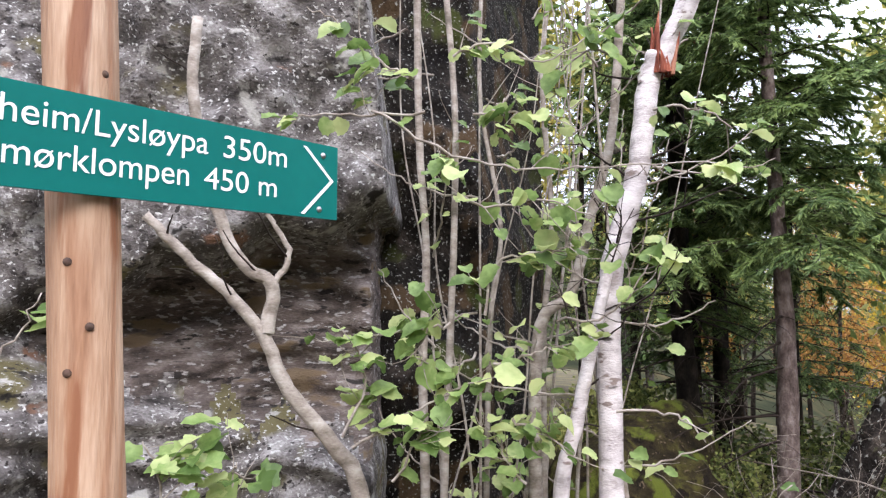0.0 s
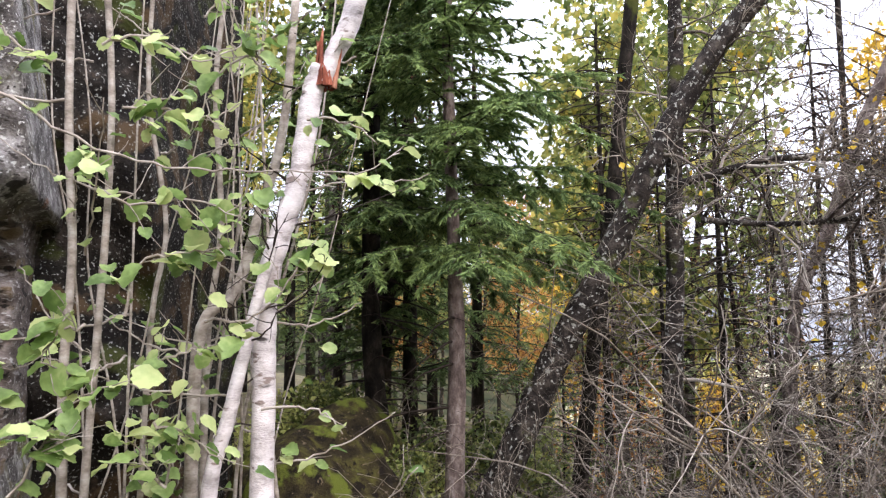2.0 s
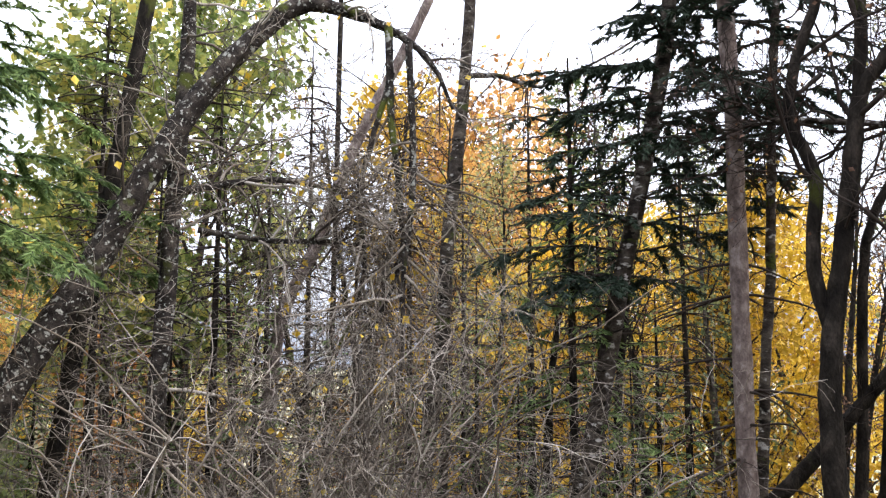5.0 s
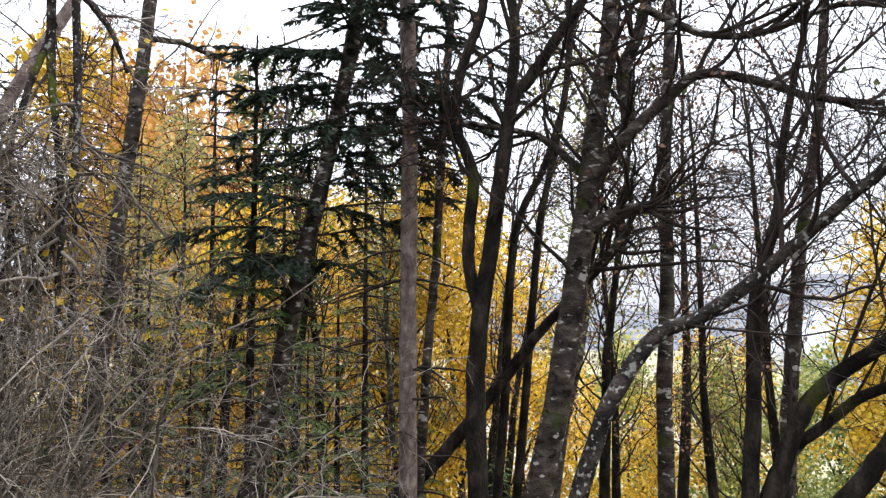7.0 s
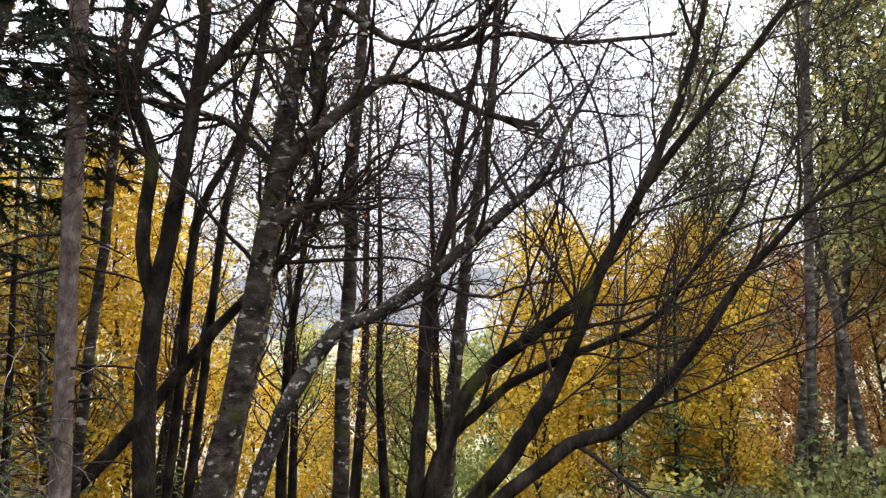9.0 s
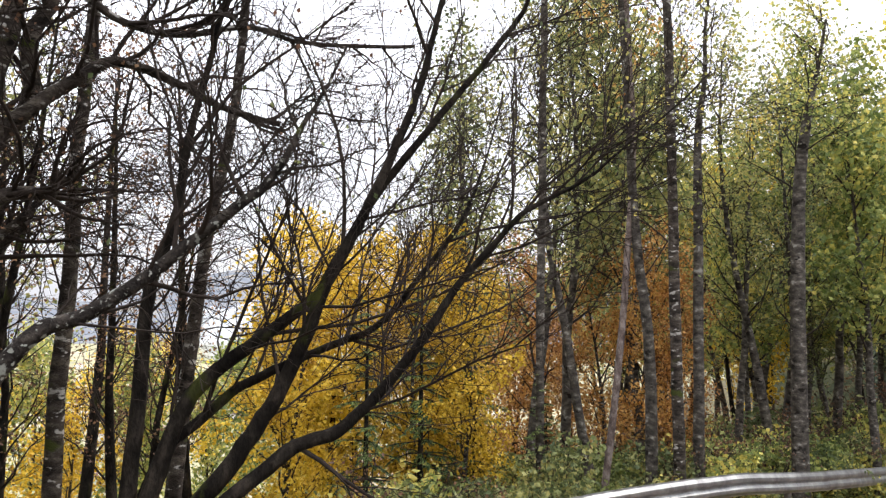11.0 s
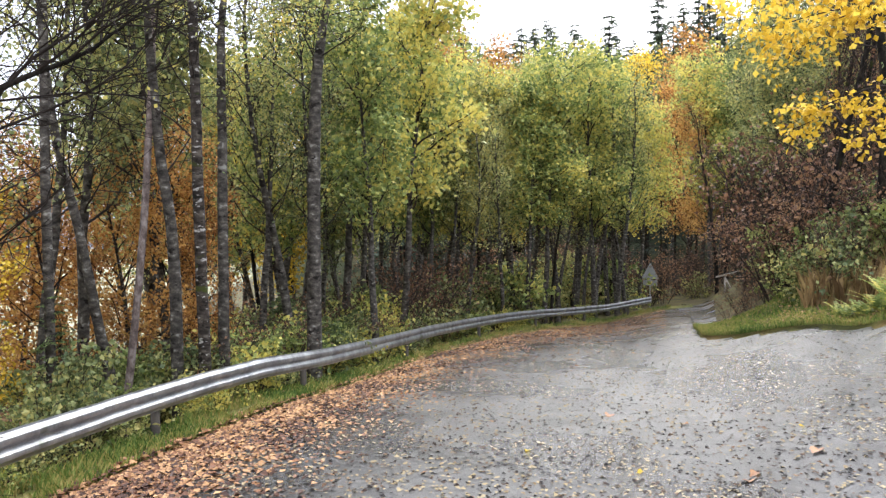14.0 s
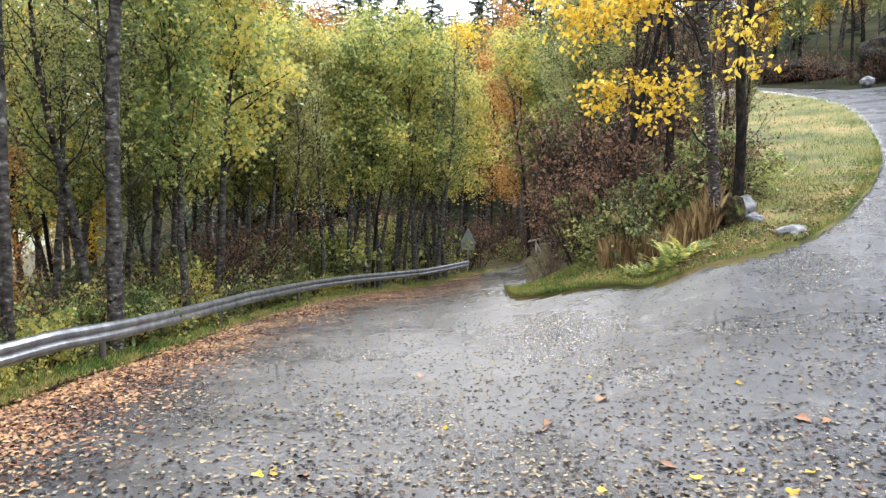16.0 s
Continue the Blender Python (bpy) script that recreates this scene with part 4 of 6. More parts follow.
tree(24, "sallow_limb", "low mossy sallow bending over the slope", [
    [(3.55, -3.24, 0.16, 0.06), (3.4, -3.39, 0.93, 0.054), (3.28, -3.5, 1.26, 0.05), (3.14, -3.63, 1.49, 0.046), (2.97, -3.77, 1.58, 0.042), (2.75, -3.94, 1.77, 0.039), (2.57, -4.05, 1.96, 0.035), (2.35, -4.19, 2.19, 0.032), (2.16, -4.29, 2.38, 0.028)]],
    LICHEN, [(14, 1.0, 0.9, 0.2, 0.1, 0.014), (6, 0.6, 0.8, 0.25, 0.04, 0.006), (4, 0.3, 0.8, 0.25, 0, 0.003)], None, grow=1, start=0.3)
tree(25, "fallen_tree", "dark tree leaning across the slope", [
    [(7.07, -3.75, -0.66, 0.083), (6.63, -4.48, 0.21, 0.071), (6.25, -5, 1.01, 0.061), (5.98, -5.31, 1.52, 0.052), (5.5, -5.81, 2.26, 0.042)]],
    DARK, [(8, 0.8, 0.9, 0.2, 0.1, 0.01), (5, 0.5, 0.8, 0.25, 0, 0.004)], None, grow=1)
tree(26, "young_alder", "slender dark alder stem", [
    [(6.36, -4.86, -0.9, 0.054), (6.27, -4.97, 0.78, 0.048), (6.22, -5.03, 2.11, 0.044), (6.14, -5.13, 2.69, 0.04), (5.98, -5.31, 3.17, 0.037), (5.84, -5.47, 3.88, 0.033), (5.79, -5.52, 4.54, 0.03)]],
    DARK, [(12, 1.1, 0.8, 0.2, 0.08, 0.012), (6, 0.6, 0.8, 0.25, 0.03, 0.005), (4, 0.3, 0.8, 0.25, 0, 0.003)], (LEAF_RED, 1, 0.035, 0.05, 0.2), grow=2)
tree(27, "young_alder", "slender dark alder stem", [
    [(6.63, -5.32, -1.05, 0.053), (6.5, -5.48, 1.09, 0.045), (6.41, -5.59, 2.57, 0.04), (6.27, -5.74, 3.52, 0.036), (6.15, -5.86, 4.61, 0.032)]],
    DARK, [(12, 1.1, 0.8, 0.2, 0.08, 0.012), (6, 0.6, 0.8, 0.25, 0.03, 0.005), (4, 0.3, 0.8, 0.25, 0, 0.003)], (LEAF_RED, 1, 0.035, 0.05, 0.2), grow=2)
tree(28, "mottled_birch", "birch with flaking mottled bark on the slope", [
    [(3.84, -5.85, -0.64, 0.073), (3.76, -5.9, 0.82, 0.063), (3.7, -5.94, 1.52, 0.057), (3.64, -5.98, 2.18, 0.051), (3.54, -6.04, 2.85, 0.045), (3.45, -6.09, 3.64, 0.04), (3.39, -6.12, 4.75, 0.036)]],
    BIRCH_OLD, [(18, 1.2, 0.8, 0.2, 0.05, 0.012), (6, 0.6, 0.8, 0.25, 0.03, 0.005), (4, 0.3, 0.8, 0.25, 0, 0.003)], (LEAF_RED, 1, 0.035, 0.05, 0.15), grow=2, start=0.3)
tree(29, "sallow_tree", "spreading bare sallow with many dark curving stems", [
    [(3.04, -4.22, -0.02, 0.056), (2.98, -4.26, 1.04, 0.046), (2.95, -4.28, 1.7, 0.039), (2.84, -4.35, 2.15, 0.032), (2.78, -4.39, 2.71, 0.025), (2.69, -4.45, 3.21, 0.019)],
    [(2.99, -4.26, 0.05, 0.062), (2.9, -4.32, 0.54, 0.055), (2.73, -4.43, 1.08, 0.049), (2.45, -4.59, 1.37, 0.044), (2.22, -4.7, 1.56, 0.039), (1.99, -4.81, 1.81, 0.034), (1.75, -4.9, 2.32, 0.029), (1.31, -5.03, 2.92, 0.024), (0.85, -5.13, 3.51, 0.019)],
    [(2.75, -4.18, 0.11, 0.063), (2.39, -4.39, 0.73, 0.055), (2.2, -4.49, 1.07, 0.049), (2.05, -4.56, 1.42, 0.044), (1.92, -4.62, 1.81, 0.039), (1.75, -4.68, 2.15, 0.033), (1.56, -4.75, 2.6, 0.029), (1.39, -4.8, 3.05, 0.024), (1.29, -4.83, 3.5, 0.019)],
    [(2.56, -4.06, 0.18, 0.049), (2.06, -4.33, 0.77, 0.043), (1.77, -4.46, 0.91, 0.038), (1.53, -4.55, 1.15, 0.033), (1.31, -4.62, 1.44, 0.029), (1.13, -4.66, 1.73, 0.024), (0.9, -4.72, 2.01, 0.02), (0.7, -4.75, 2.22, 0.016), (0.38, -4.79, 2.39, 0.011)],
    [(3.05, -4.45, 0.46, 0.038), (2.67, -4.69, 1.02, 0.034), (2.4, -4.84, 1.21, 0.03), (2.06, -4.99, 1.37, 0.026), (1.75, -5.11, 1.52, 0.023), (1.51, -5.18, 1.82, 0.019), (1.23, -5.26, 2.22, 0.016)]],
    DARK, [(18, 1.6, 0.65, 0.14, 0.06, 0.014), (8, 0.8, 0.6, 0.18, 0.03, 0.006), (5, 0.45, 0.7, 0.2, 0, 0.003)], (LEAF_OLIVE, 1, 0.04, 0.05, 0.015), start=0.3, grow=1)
tree(30, "aspen_tree", "straight pale grey aspen behind the guard rail", [
    [(1.51, -11.9, -1.87, 0.074), (1.5, -11.91, 1.54, 0.066), (1.46, -11.91, 3.63, 0.061), (1.45, -11.91, 5.04, 0.057), (1.44, -11.91, 6.82, 0.054)]],
    ASPEN_BARK, [(22, 1.6, 0.9, 0.16, 0.05, 0.016), (6, 0.7, 0.8, 0.2, 0, 0.006), (3, 0.35, 0.8, 0.2, 0, 0.003)], (LEAF_OLIVE, 2, 0.06, 0.10, 0.7), grow=4, start=0.35)
tree(31, "aspen_tree", "grey aspen with a crooked stem behind the guard rail", [
    [(0.8, -12.98, -1.3, 0.087), (0.98, -12.96, -0.17, 0.078), (1.21, -12.94, 1.34, 0.069), (1.45, -12.92, 2.57, 0.062), (1.59, -12.9, 3.9, 0.055)]],
    ASPEN_BARK, [(16, 1.4, 0.9, 0.16, 0.05, 0.016), (6, 0.7, 0.8, 0.2, 0, 0.006), (3, 0.35, 0.8, 0.2, 0, 0.003)], (LEAF_OLIVE, 2, 0.06, 0.10, 0.65), grow=3, start=0.4)
tree(32, "alder_clump", "straight grey alder with sparse yellow leaves", [
    [(-0.55, -11.99, -1.62, 0.096), (-0.51, -11.99, 1.53, 0.083), (-0.5, -11.99, 3.3, 0.075), (-0.49, -11.99, 4.65, 0.068), (-0.45, -11.99, 6.56, 0.062)]],
    BIRCH_OLD, [(22, 1.5, 0.9, 0.16, 0.08, 0.016), (6, 0.7, 0.8, 0.2, 0, 0.006), (3, 0.35, 0.8, 0.2, 0, 0.003)], (LEAF_YG, 1, 0.07, 0.08, 0.5), grow=3, start=0.3)
tree(33, "alder_clump", "grey alder leaning from a clump of stems", [
    [(-0.15, -12.5, -1.75, 0.1), (-0.14, -12.5, 0.97, 0.085), (0.03, -12.5, 2.63, 0.074), (0.12, -12.5, 4.31, 0.064), (0.22, -12.5, 6.56, 0.056)]],
    ASPEN_BARK, [(18, 1.4, 0.9, 0.16, 0.08, 0.016), (6, 0.7, 0.8, 0.2, 0, 0.006), (3, 0.35, 0.8, 0.2, 0, 0.003)], (LEAF_YG, 1, 0.07, 0.08, 0.5), grow=3, start=0.3)
tree(34, "rowan_tree", "thin reddish rowan stem with orange leaves above", [
    [(0.63, -12.48, -1.72, 0.061), (0.31, -12.5, 0.98, 0.056), (0.17, -12.5, 2.63, 0.052), (0.07, -12.5, 4.31, 0.049), (0.16, -12.5, 6.66, 0.048)]],
    SPRUCE_BARK, [(18, 1.3, 0.8, 0.16, 0.08, 0.012), (6, 0.6, 0.8, 0.2, 0, 0.005), (3, 0.3, 0.8, 0.2, 0, 0.003)], (LEAF_ORANGE, 2, 0.07, 0.08, 0.5), grow=2, start=0.5)
tree(35, "alder_clump", "grey alder stem in a clump", [
    [(-0.88, -12.97, -1.34, 0.095), (-0.93, -12.97, 2.29, 0.077), (-0.96, -12.96, 4.42, 0.063)]],
    ASPEN_BARK, [(16, 1.3, 0.9, 0.16, 0.08, 0.014), (6, 0.7, 0.8, 0.2, 0, 0.006), (3, 0.35, 0.8, 0.2, 0, 0.003)], (LEAF_YG, 1, 0.07, 0.08, 0.6), grow=3, start=0.35)
tree(36, "broken_alder", "split dead alder trunk with torn dark wood", [
    [(-2.62, -14.27, -1.71, 0.151), (-2.65, -14.27, 1.50, 0.126), (-2.72, -14.25, 3.65, 0.107), (-2.84, -14.23, 4.74, 0.088)]],
    ASPEN_BARK, [(22, 1.5, 0.9, 0.18, 0.08, 0.016), (6, 0.7, 0.8, 0.2, 0, 0.006), (3, 0.35, 0.8, 0.2, 0, 0.003)], (LEAF_YG, 2, 0.07, 0.1, 0.8), grow=2, start=0.4)
tree(37, "maple_tree", "grey-barked maple on the bank with yellow leaves", [
    [(-16.12, -11.84, 1.19, 0.144), (-15.95, -12.07, 3.83, 0.133), (-15.84, -12.22, 5.87, 0.123), (-15.72, -12.36, 8.54, 0.115)]],
    BIRCH_OLD, [(20, 2.4, 0.9, 0.16, 0.08, 0.03), (6, 1.0, 0.8, 0.2, 0, 0.01), (3, 0.5, 0.8, 0.2, 0, 0.004)], (LEAF_OLIVE, 1, 0.12, 0.15, 0.25), grow=3, start=0.2)
tree(38, "ash_tree", "dark crooked ash on the grassy bank", [
    [(-17.27, -11.95, 2.49, 0.127), (-17.21, -12.03, 4.63, 0.115), (-17.31, -11.89, 6.01, 0.103), (-17.36, -11.82, 8.05, 0.093)]],
    DARK, [(16, 2.0, 0.9, 0.16, 0.08, 0.03), (6, 1.0, 0.8, 0.2, 0, 0.01), (3, 0.5, 0.8, 0.2, 0, 0.004)], (LEAF_YG, 1, 0.12, 0.15, 0.3), grow=3, start=0.3)
tree(39, "ash_tree", "dark ash stem in the bank thicket", [
    [(-16.96, -14.01, 1.29, 0.119), (-16.99, -13.98, 4.08, 0.1), (-16.81, -14.19, 7.11, 0.082)]],
    DARK, [(20, 2.4, 0.9, 0.16, 0.06, 0.025), (7, 1.0, 0.8, 0.2, 0, 0.01), (4, 0.5, 0.8, 0.2, 0, 0.004)], (LEAF_RED, 1, 0.1, 0.12, 0.3), grow=3, start=0.1)
tree(40, "ash_tree", "dark leaning ash stem in the bank thicket", [
    [(-16.95, -15.55, 1.25, 0.097), (-17.17, -15.3, 3.4, 0.086), (-17.48, -14.95, 5.64, 0.075), (-17.58, -14.83, 7.52, 0.064)]],
    DARK, [(20, 2.4, 0.9, 0.16, 0.06, 0.025), (7, 1.0, 0.8, 0.2, 0, 0.01), (4, 0.5, 0.8, 0.2, 0, 0.004)], (LEAF_RED, 1, 0.1, 0.12, 0.3), grow=3, start=0.1)


# ---- woods behind, from a few grown kinds ----
def wood_kind(seed, name, label, height, bark, leaf, levels, lean=0.05, start=0.3):
    rng = np.random.default_rng(seed)
    p = wander(rng, (0, 0, -0.3), (0, 0, 1), height, 10, lean, 0.05)
    ob = thing(name, label, "tree")
    rad = np.linspace(0.012 * height, 0.012, 11)
    b, limbs, tips = Buf(), Buf(), []
    tube(b, p, rad, 8, 0.05, rng)
    part("trunk", b, bark, ob)
    ramify(rng, limbs, tips, p, rad, levels, start)
    tagged(part("branchwork", limbs, TWIG, ob), kind="stuff")
    if leaf:
        m, per, size, spread = leaf
        b = Buf()
        leaves(b, rng, tips, per, size, spread)
        part("crown", b, m, ob, smooth=False)
    return ob


LV = [(26, 2.6, 0.8, 0.14, 0.10, 0.03), (6, 1.0, 0.8, 0.2, 0.0, 0.01), (3, 0.5, 0.8, 0.2, -0.02, 0.004)]
LV_THIN = [(22, 1.5, 0.8, 0.14, 0.12, 0.02), (6, 0.7, 0.8, 0.2, 0.0, 0.008), (3, 0.4, 0.8, 0.2, 0, 0.004)]
KINDS = {
    "yellow": wood_kind(201, "yellow_birch", "birch in full yellow autumn leaf", 10, BIRCH_OLD, (LEAF_YELLOW, 4, 0.12, 0.18), LV, start=0.2),
    "orange": wood_kind(202, "orange_birch", "birch in orange autumn leaf", 10, BIRCH_OLD, (LEAF_ORANGE, 4, 0.12, 0.18), LV, start=0.2),
    "olive": wood_kind(203, "alder_tree", "alder with dull green leaves", 11, ASPEN_BARK, (LEAF_OLIVE, 4, 0.13, 0.2), LV, start=0.42),
    "yg": wood_kind(204, "aspen_tree", "aspen turning from green to yellow", 11, ASPEN_BARK, (LEAF_YG, 4, 0.15, 0.2), LV, start=0.36),
    "thin": wood_kind(205, "young_aspen", "slender aspen with sparse leaves", 9, ASPEN_BARK, (LEAF_OLIVE, 2, 0.07, 0.12), LV_THIN, start=0.4),
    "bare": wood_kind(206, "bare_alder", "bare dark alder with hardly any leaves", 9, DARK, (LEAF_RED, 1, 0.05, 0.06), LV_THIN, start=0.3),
}


def plant(kind, az, d, top, turn, group):
    """top: elevation in degrees that its crown reaches, seen from the standing place."""
    ob = KINDS[kind]
    p = polar(az, d, -0.1)
    h = 1.6 + d * math.tan(radians(top)) - p.z
    s = h / (11 if kind in ("olive", "yg") else 10 if kind in ("yellow", "orange") else 9)
    c = copy_thing(ob, Matrix.Translation(p) @ Matrix.Rotation(turn, 4, "Z"))
    c.scale = (s, s, s)
    c["group"] = group
    return c


rng = np.random.default_rng(77)


def wood(kinds, az0, az1, d0, d1, top0, top1, n, group):
    for k in range(n):
        az = az0 + (az1 - az0) * (k + rng.random()) / n
        near = RAIL_D(az) + 1.3 if 160 < az < 216.5 else 0
        plant(kinds[rng.integers(len(kinds))], az, max(near + rng.uniform(0, 4.5), rng.uniform(d0, d1)), rng.uniform(top0, top1), rng.random() * 6.28, group)


# slope below the standing place: yellow crowns low, bare stems between
wood(["yellow", "yg"], 75.5, 81, 12, 17, 19, 26, 2, "autumn trees on the slope")
wood(["yellow", "orange", "yg"], 80, 97, 16, 28, -7, -1, 7, "autumn trees on the slope")
wood(["orange", "yellow"], 73, 78, 22, 30, 2, 10, 3, "autumn trees on the slope")
wood(["orange", "yellow"], 96.5, 104, 20, 28, 11, 18, 3, "autumn trees on the slope")
wood(["yellow", "orange"], 103, 112, 18, 26, 5, 11, 4, "autumn trees on the slope")
wood(["yellow", "yellow", "orange"], 108, 130, 14, 26, 1, 9, 9, "autumn trees on the slope")
wood(["yellow", "yg"], 130, 160, 18, 34, -7, -3, 9, "autumn trees on the slope")
wood(["yellow"], 153, 168, 10.5, 15, -1, 6, 8, "autumn trees on the slope")
wood(["orange", "yellow"], 164, 184, 15, 24, -1, 5, 9, "autumn trees on the slope")
wood(["bare", "thin", "bare"], 80, 150, 9, 16, 10, 22, 24, "bare trees on the slope")
# grove behind the guard rail
wood(["thin", "olive", "thin"], 163, 190, 14, 21, 13, 24, 10, "grove behind the guard rail")
wood(["yg", "yellow", "thin", "olive"], 178, 200, 20, 30, 8, 13, 13, "grove behind the guard rail")
wood(["thin", "thin", "yg"], 186, 198, 16, 22, 14, 19, 6, "grove behind the guard rail")
wood(["yg"], 211.5, 215.2, 38.5, 43, 6.5, 9.0, 5, "grove behind the guard rail")
wood(["yg", "yg", "olive"], 198, 214, 26, 40, 7.5, 11, 18, "grove behind the guard rail")
wood(["thin", "bare", "thin"], 178, 215, 17, 36, 4, 11, 30, "grove behind the guard rail")
# bend and bank
wood(["orange"], 217.8, 220.5, 47, 55, 6.5, 8.5, 3, "trees by the lower road")
wood(["olive", "bare"], 220.5, 226, 44, 55, 4, 11, 8, "trees by the lower road")
wood(["orange", "yg"], 218.6, 222.5, 48, 54, 6, 10, 4, "trees by the lower road")
wood(["bare", "bare", "bare", "olive"], 224.5, 236, 25, 36, 6, 17, 38, "thicket on the bank")
wood(["yellow", "bare", "thin", "olive", "bare"], 233, 256, 66, 92, 12, 20, 46, "trees above the upper road")
wood(["orange", "yg", "olive", "yellow"], 196, 236, 60, 100, 9.5, 13, 20, "trees on the hillside")
wood(["olive", "yg", "bare"], 0, 60, 9, 22, 26, 40, 14, "trees behind the rock")
wood(["thin", "yg", "thin", "orange"], 54, 80, 18, 30, 4, 16, 10, "trees behind the spruces")
wood(["olive", "olive", "bare", "yg"], 52, 74, 30, 46, 3, 11, 14, "trees behind the spruces")
for k, az in (("yellow", 20), ("orange", 330), ("olive", 300), ("yg", 280), ("thin", 345), ("bare", 315)):
    KINDS[k].matrix_basis = Matrix.Translation(polar(az, 40, -0.2))


# ---- rock face ----
def rock(name, label, material, az0, az1, z0, z1, depth, nu=170, nv=130, second=None):
    """A weathered face whose distance from the standing place is depth(az, z), closed behind."""
    v = []
    for i in range(nu + 1):
        az = az0 + (az1 - az0) * i / nu
        for k in range(nv + 1):
            z = z0 + (z1 - z0) * k / nv
            d = depth(az, z)
            q = Vector((az * 0.075, z, 1.7))
            d += 0.22 * noise.fractal(q * 1.3, 1.0, 2.0, 4) + 0.05 * noise.fractal(q * 6, 0.8, 2.1, 4) + 0.012 * noise.noise(q * 40)
            d += 0.14 * min(0.5, noise.voronoi(Vector((q.x * 1.2, q.y * 2.4 + q.x * 0.5, 0.3)))[0][0])
            d += 0.07 * min(0.5, noise.voronoi(Vector((q.x * 4.0 + q.y, q.y * 6.5 - q.x, 0.8)))[0][0]) + 0.02 * noise.noise(q * 17)
            v.append((d * math.sin(radians(az)), d * math.cos(radians(az)), z))
    m = nv + 1
    f = [(i * m + k, (i + 1) * m + k, (i + 1) * m + k + 1, i * m + k + 1) for i in range(nu) for k in range(nv)]
    b = Buf()
    b.add(v, f)
    n = b.n
    far = [(1.35 * x, 1.35 * y, z) for x, y, z in (v[0], v[nv], v[-1], v[-1 - nv])]
    b.add(far, [(0, 1, 2, 3)])
    b.f.append([n, n + 1] + [k for k in range(nv, -1, -1)])
    b.f.append([n + 3, n + 2] + [nu * m + k for k in range(nv, -1, -1)][::1])
    b.f.append([n + 1, n + 2] + [i * m + nv for i in range(nu, -1, -1)])
    me = b.mesh(name, material)
    # faces chosen by second take the shade-darkened layered rock
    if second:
        me.materials.append(SHADED_STRATA)
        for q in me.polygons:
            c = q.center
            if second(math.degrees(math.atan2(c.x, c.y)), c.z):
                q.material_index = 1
    return tagged(new(name, me), label, "rock")


def face(az, z):
    lip = 2.02 + 0.022 * (az - 30) + 0.05 * math.sin(az * 0.9)
    d = 4.45
    up = 1 / (1 + math.exp(-(z - lip) / 0.03))
    d -= 0.55 * up * (0.5 + 0.5 / (1 + math.exp(-(az - 19) / 1.5))) * (1.0 if z < 4 else max(0, 1 - (z - 4) * 0.6))
    floor = 1.22 - 0.02 * (az - 24)
    low = 1 / (1 + math.exp((z - floor) / 0.04))
    d -= 0.38 * low
    if z < lip:
        d += 0.05 * math.sin(z * 34 + 3 * math.sin(az * 0.35)) + 0.15 * math.exp(-((z - lip + 0.25) / 0.2) ** 2)
    edge = 37.2 - 1.6 * max(0.0, z - 2.3) - (0.9 if z < lip else 0)
    d += max(0.0, az - edge) ** 1.3 * 0.9
    d += 0.5 * max(0, z - 4.3)
    if az < 17:
        d += 0.12 * math.sin(az * 0.8) + 0.1
    return d


# the recess below the lip is coloured with its shade
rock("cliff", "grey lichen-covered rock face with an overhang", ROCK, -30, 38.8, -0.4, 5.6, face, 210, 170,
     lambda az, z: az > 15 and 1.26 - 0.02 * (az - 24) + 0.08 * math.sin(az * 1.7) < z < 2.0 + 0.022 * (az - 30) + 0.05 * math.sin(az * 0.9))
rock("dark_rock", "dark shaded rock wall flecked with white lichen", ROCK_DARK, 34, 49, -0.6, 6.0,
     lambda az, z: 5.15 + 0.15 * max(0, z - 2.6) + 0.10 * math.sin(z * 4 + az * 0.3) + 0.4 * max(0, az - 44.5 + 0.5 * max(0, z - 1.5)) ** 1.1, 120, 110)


def stone(name, label, material, place, size, seed, category="stone"):
    bm = bmesh.new()
    bmesh.ops.create_icosphere(bm, subdivisions=4, radius=1)
    for q in bm.verts:
        n = noise.fractal(q.co * 1.1 + Vector((seed, 0, 0)), 1.0, 2.0, 4)
        step = 0.12 * noise.voronoi(q.co * 1.4 + Vector((0, seed, 0)))[0][0]
        n2 = noise.fractal(q.co * 4.5 + Vector((0, 0, seed)), 0.9, 2.0, 4)
        q.co = q.co * (1 + 0.35 * n + step + 0.07 * n2)
        q.co = Vector((q.co.x * size[0], q.co.y * size[1], q.co.z * size[2]))
    me = bm_buf(bm)
    me.materials.append(material)
    me.polygons.foreach_set("use_smooth", [True] * len(me.polygons))
    ob = new(name, me)
    ob.location = place
    return tagged(ob, label, category)


stone("mossy_boulder", "moss-covered boulder in the shade under the trees", MOSS, polar(52, 6.3, -0.3), (0.55, 0.5, 0.4), 3)
stone("mossy_boulder", "low mossy boulder beside the dark rock wall", MOSS, polar(56.5, 8.6, 0.0), (0.7, 0.7, 0.6), 8)
stone("mossy_boulder", "brown mossy boulder by the spruce foot", MOSS, polar(55.5, 7.6, 0.0), (0.9, 0.8, 0.8), 11)


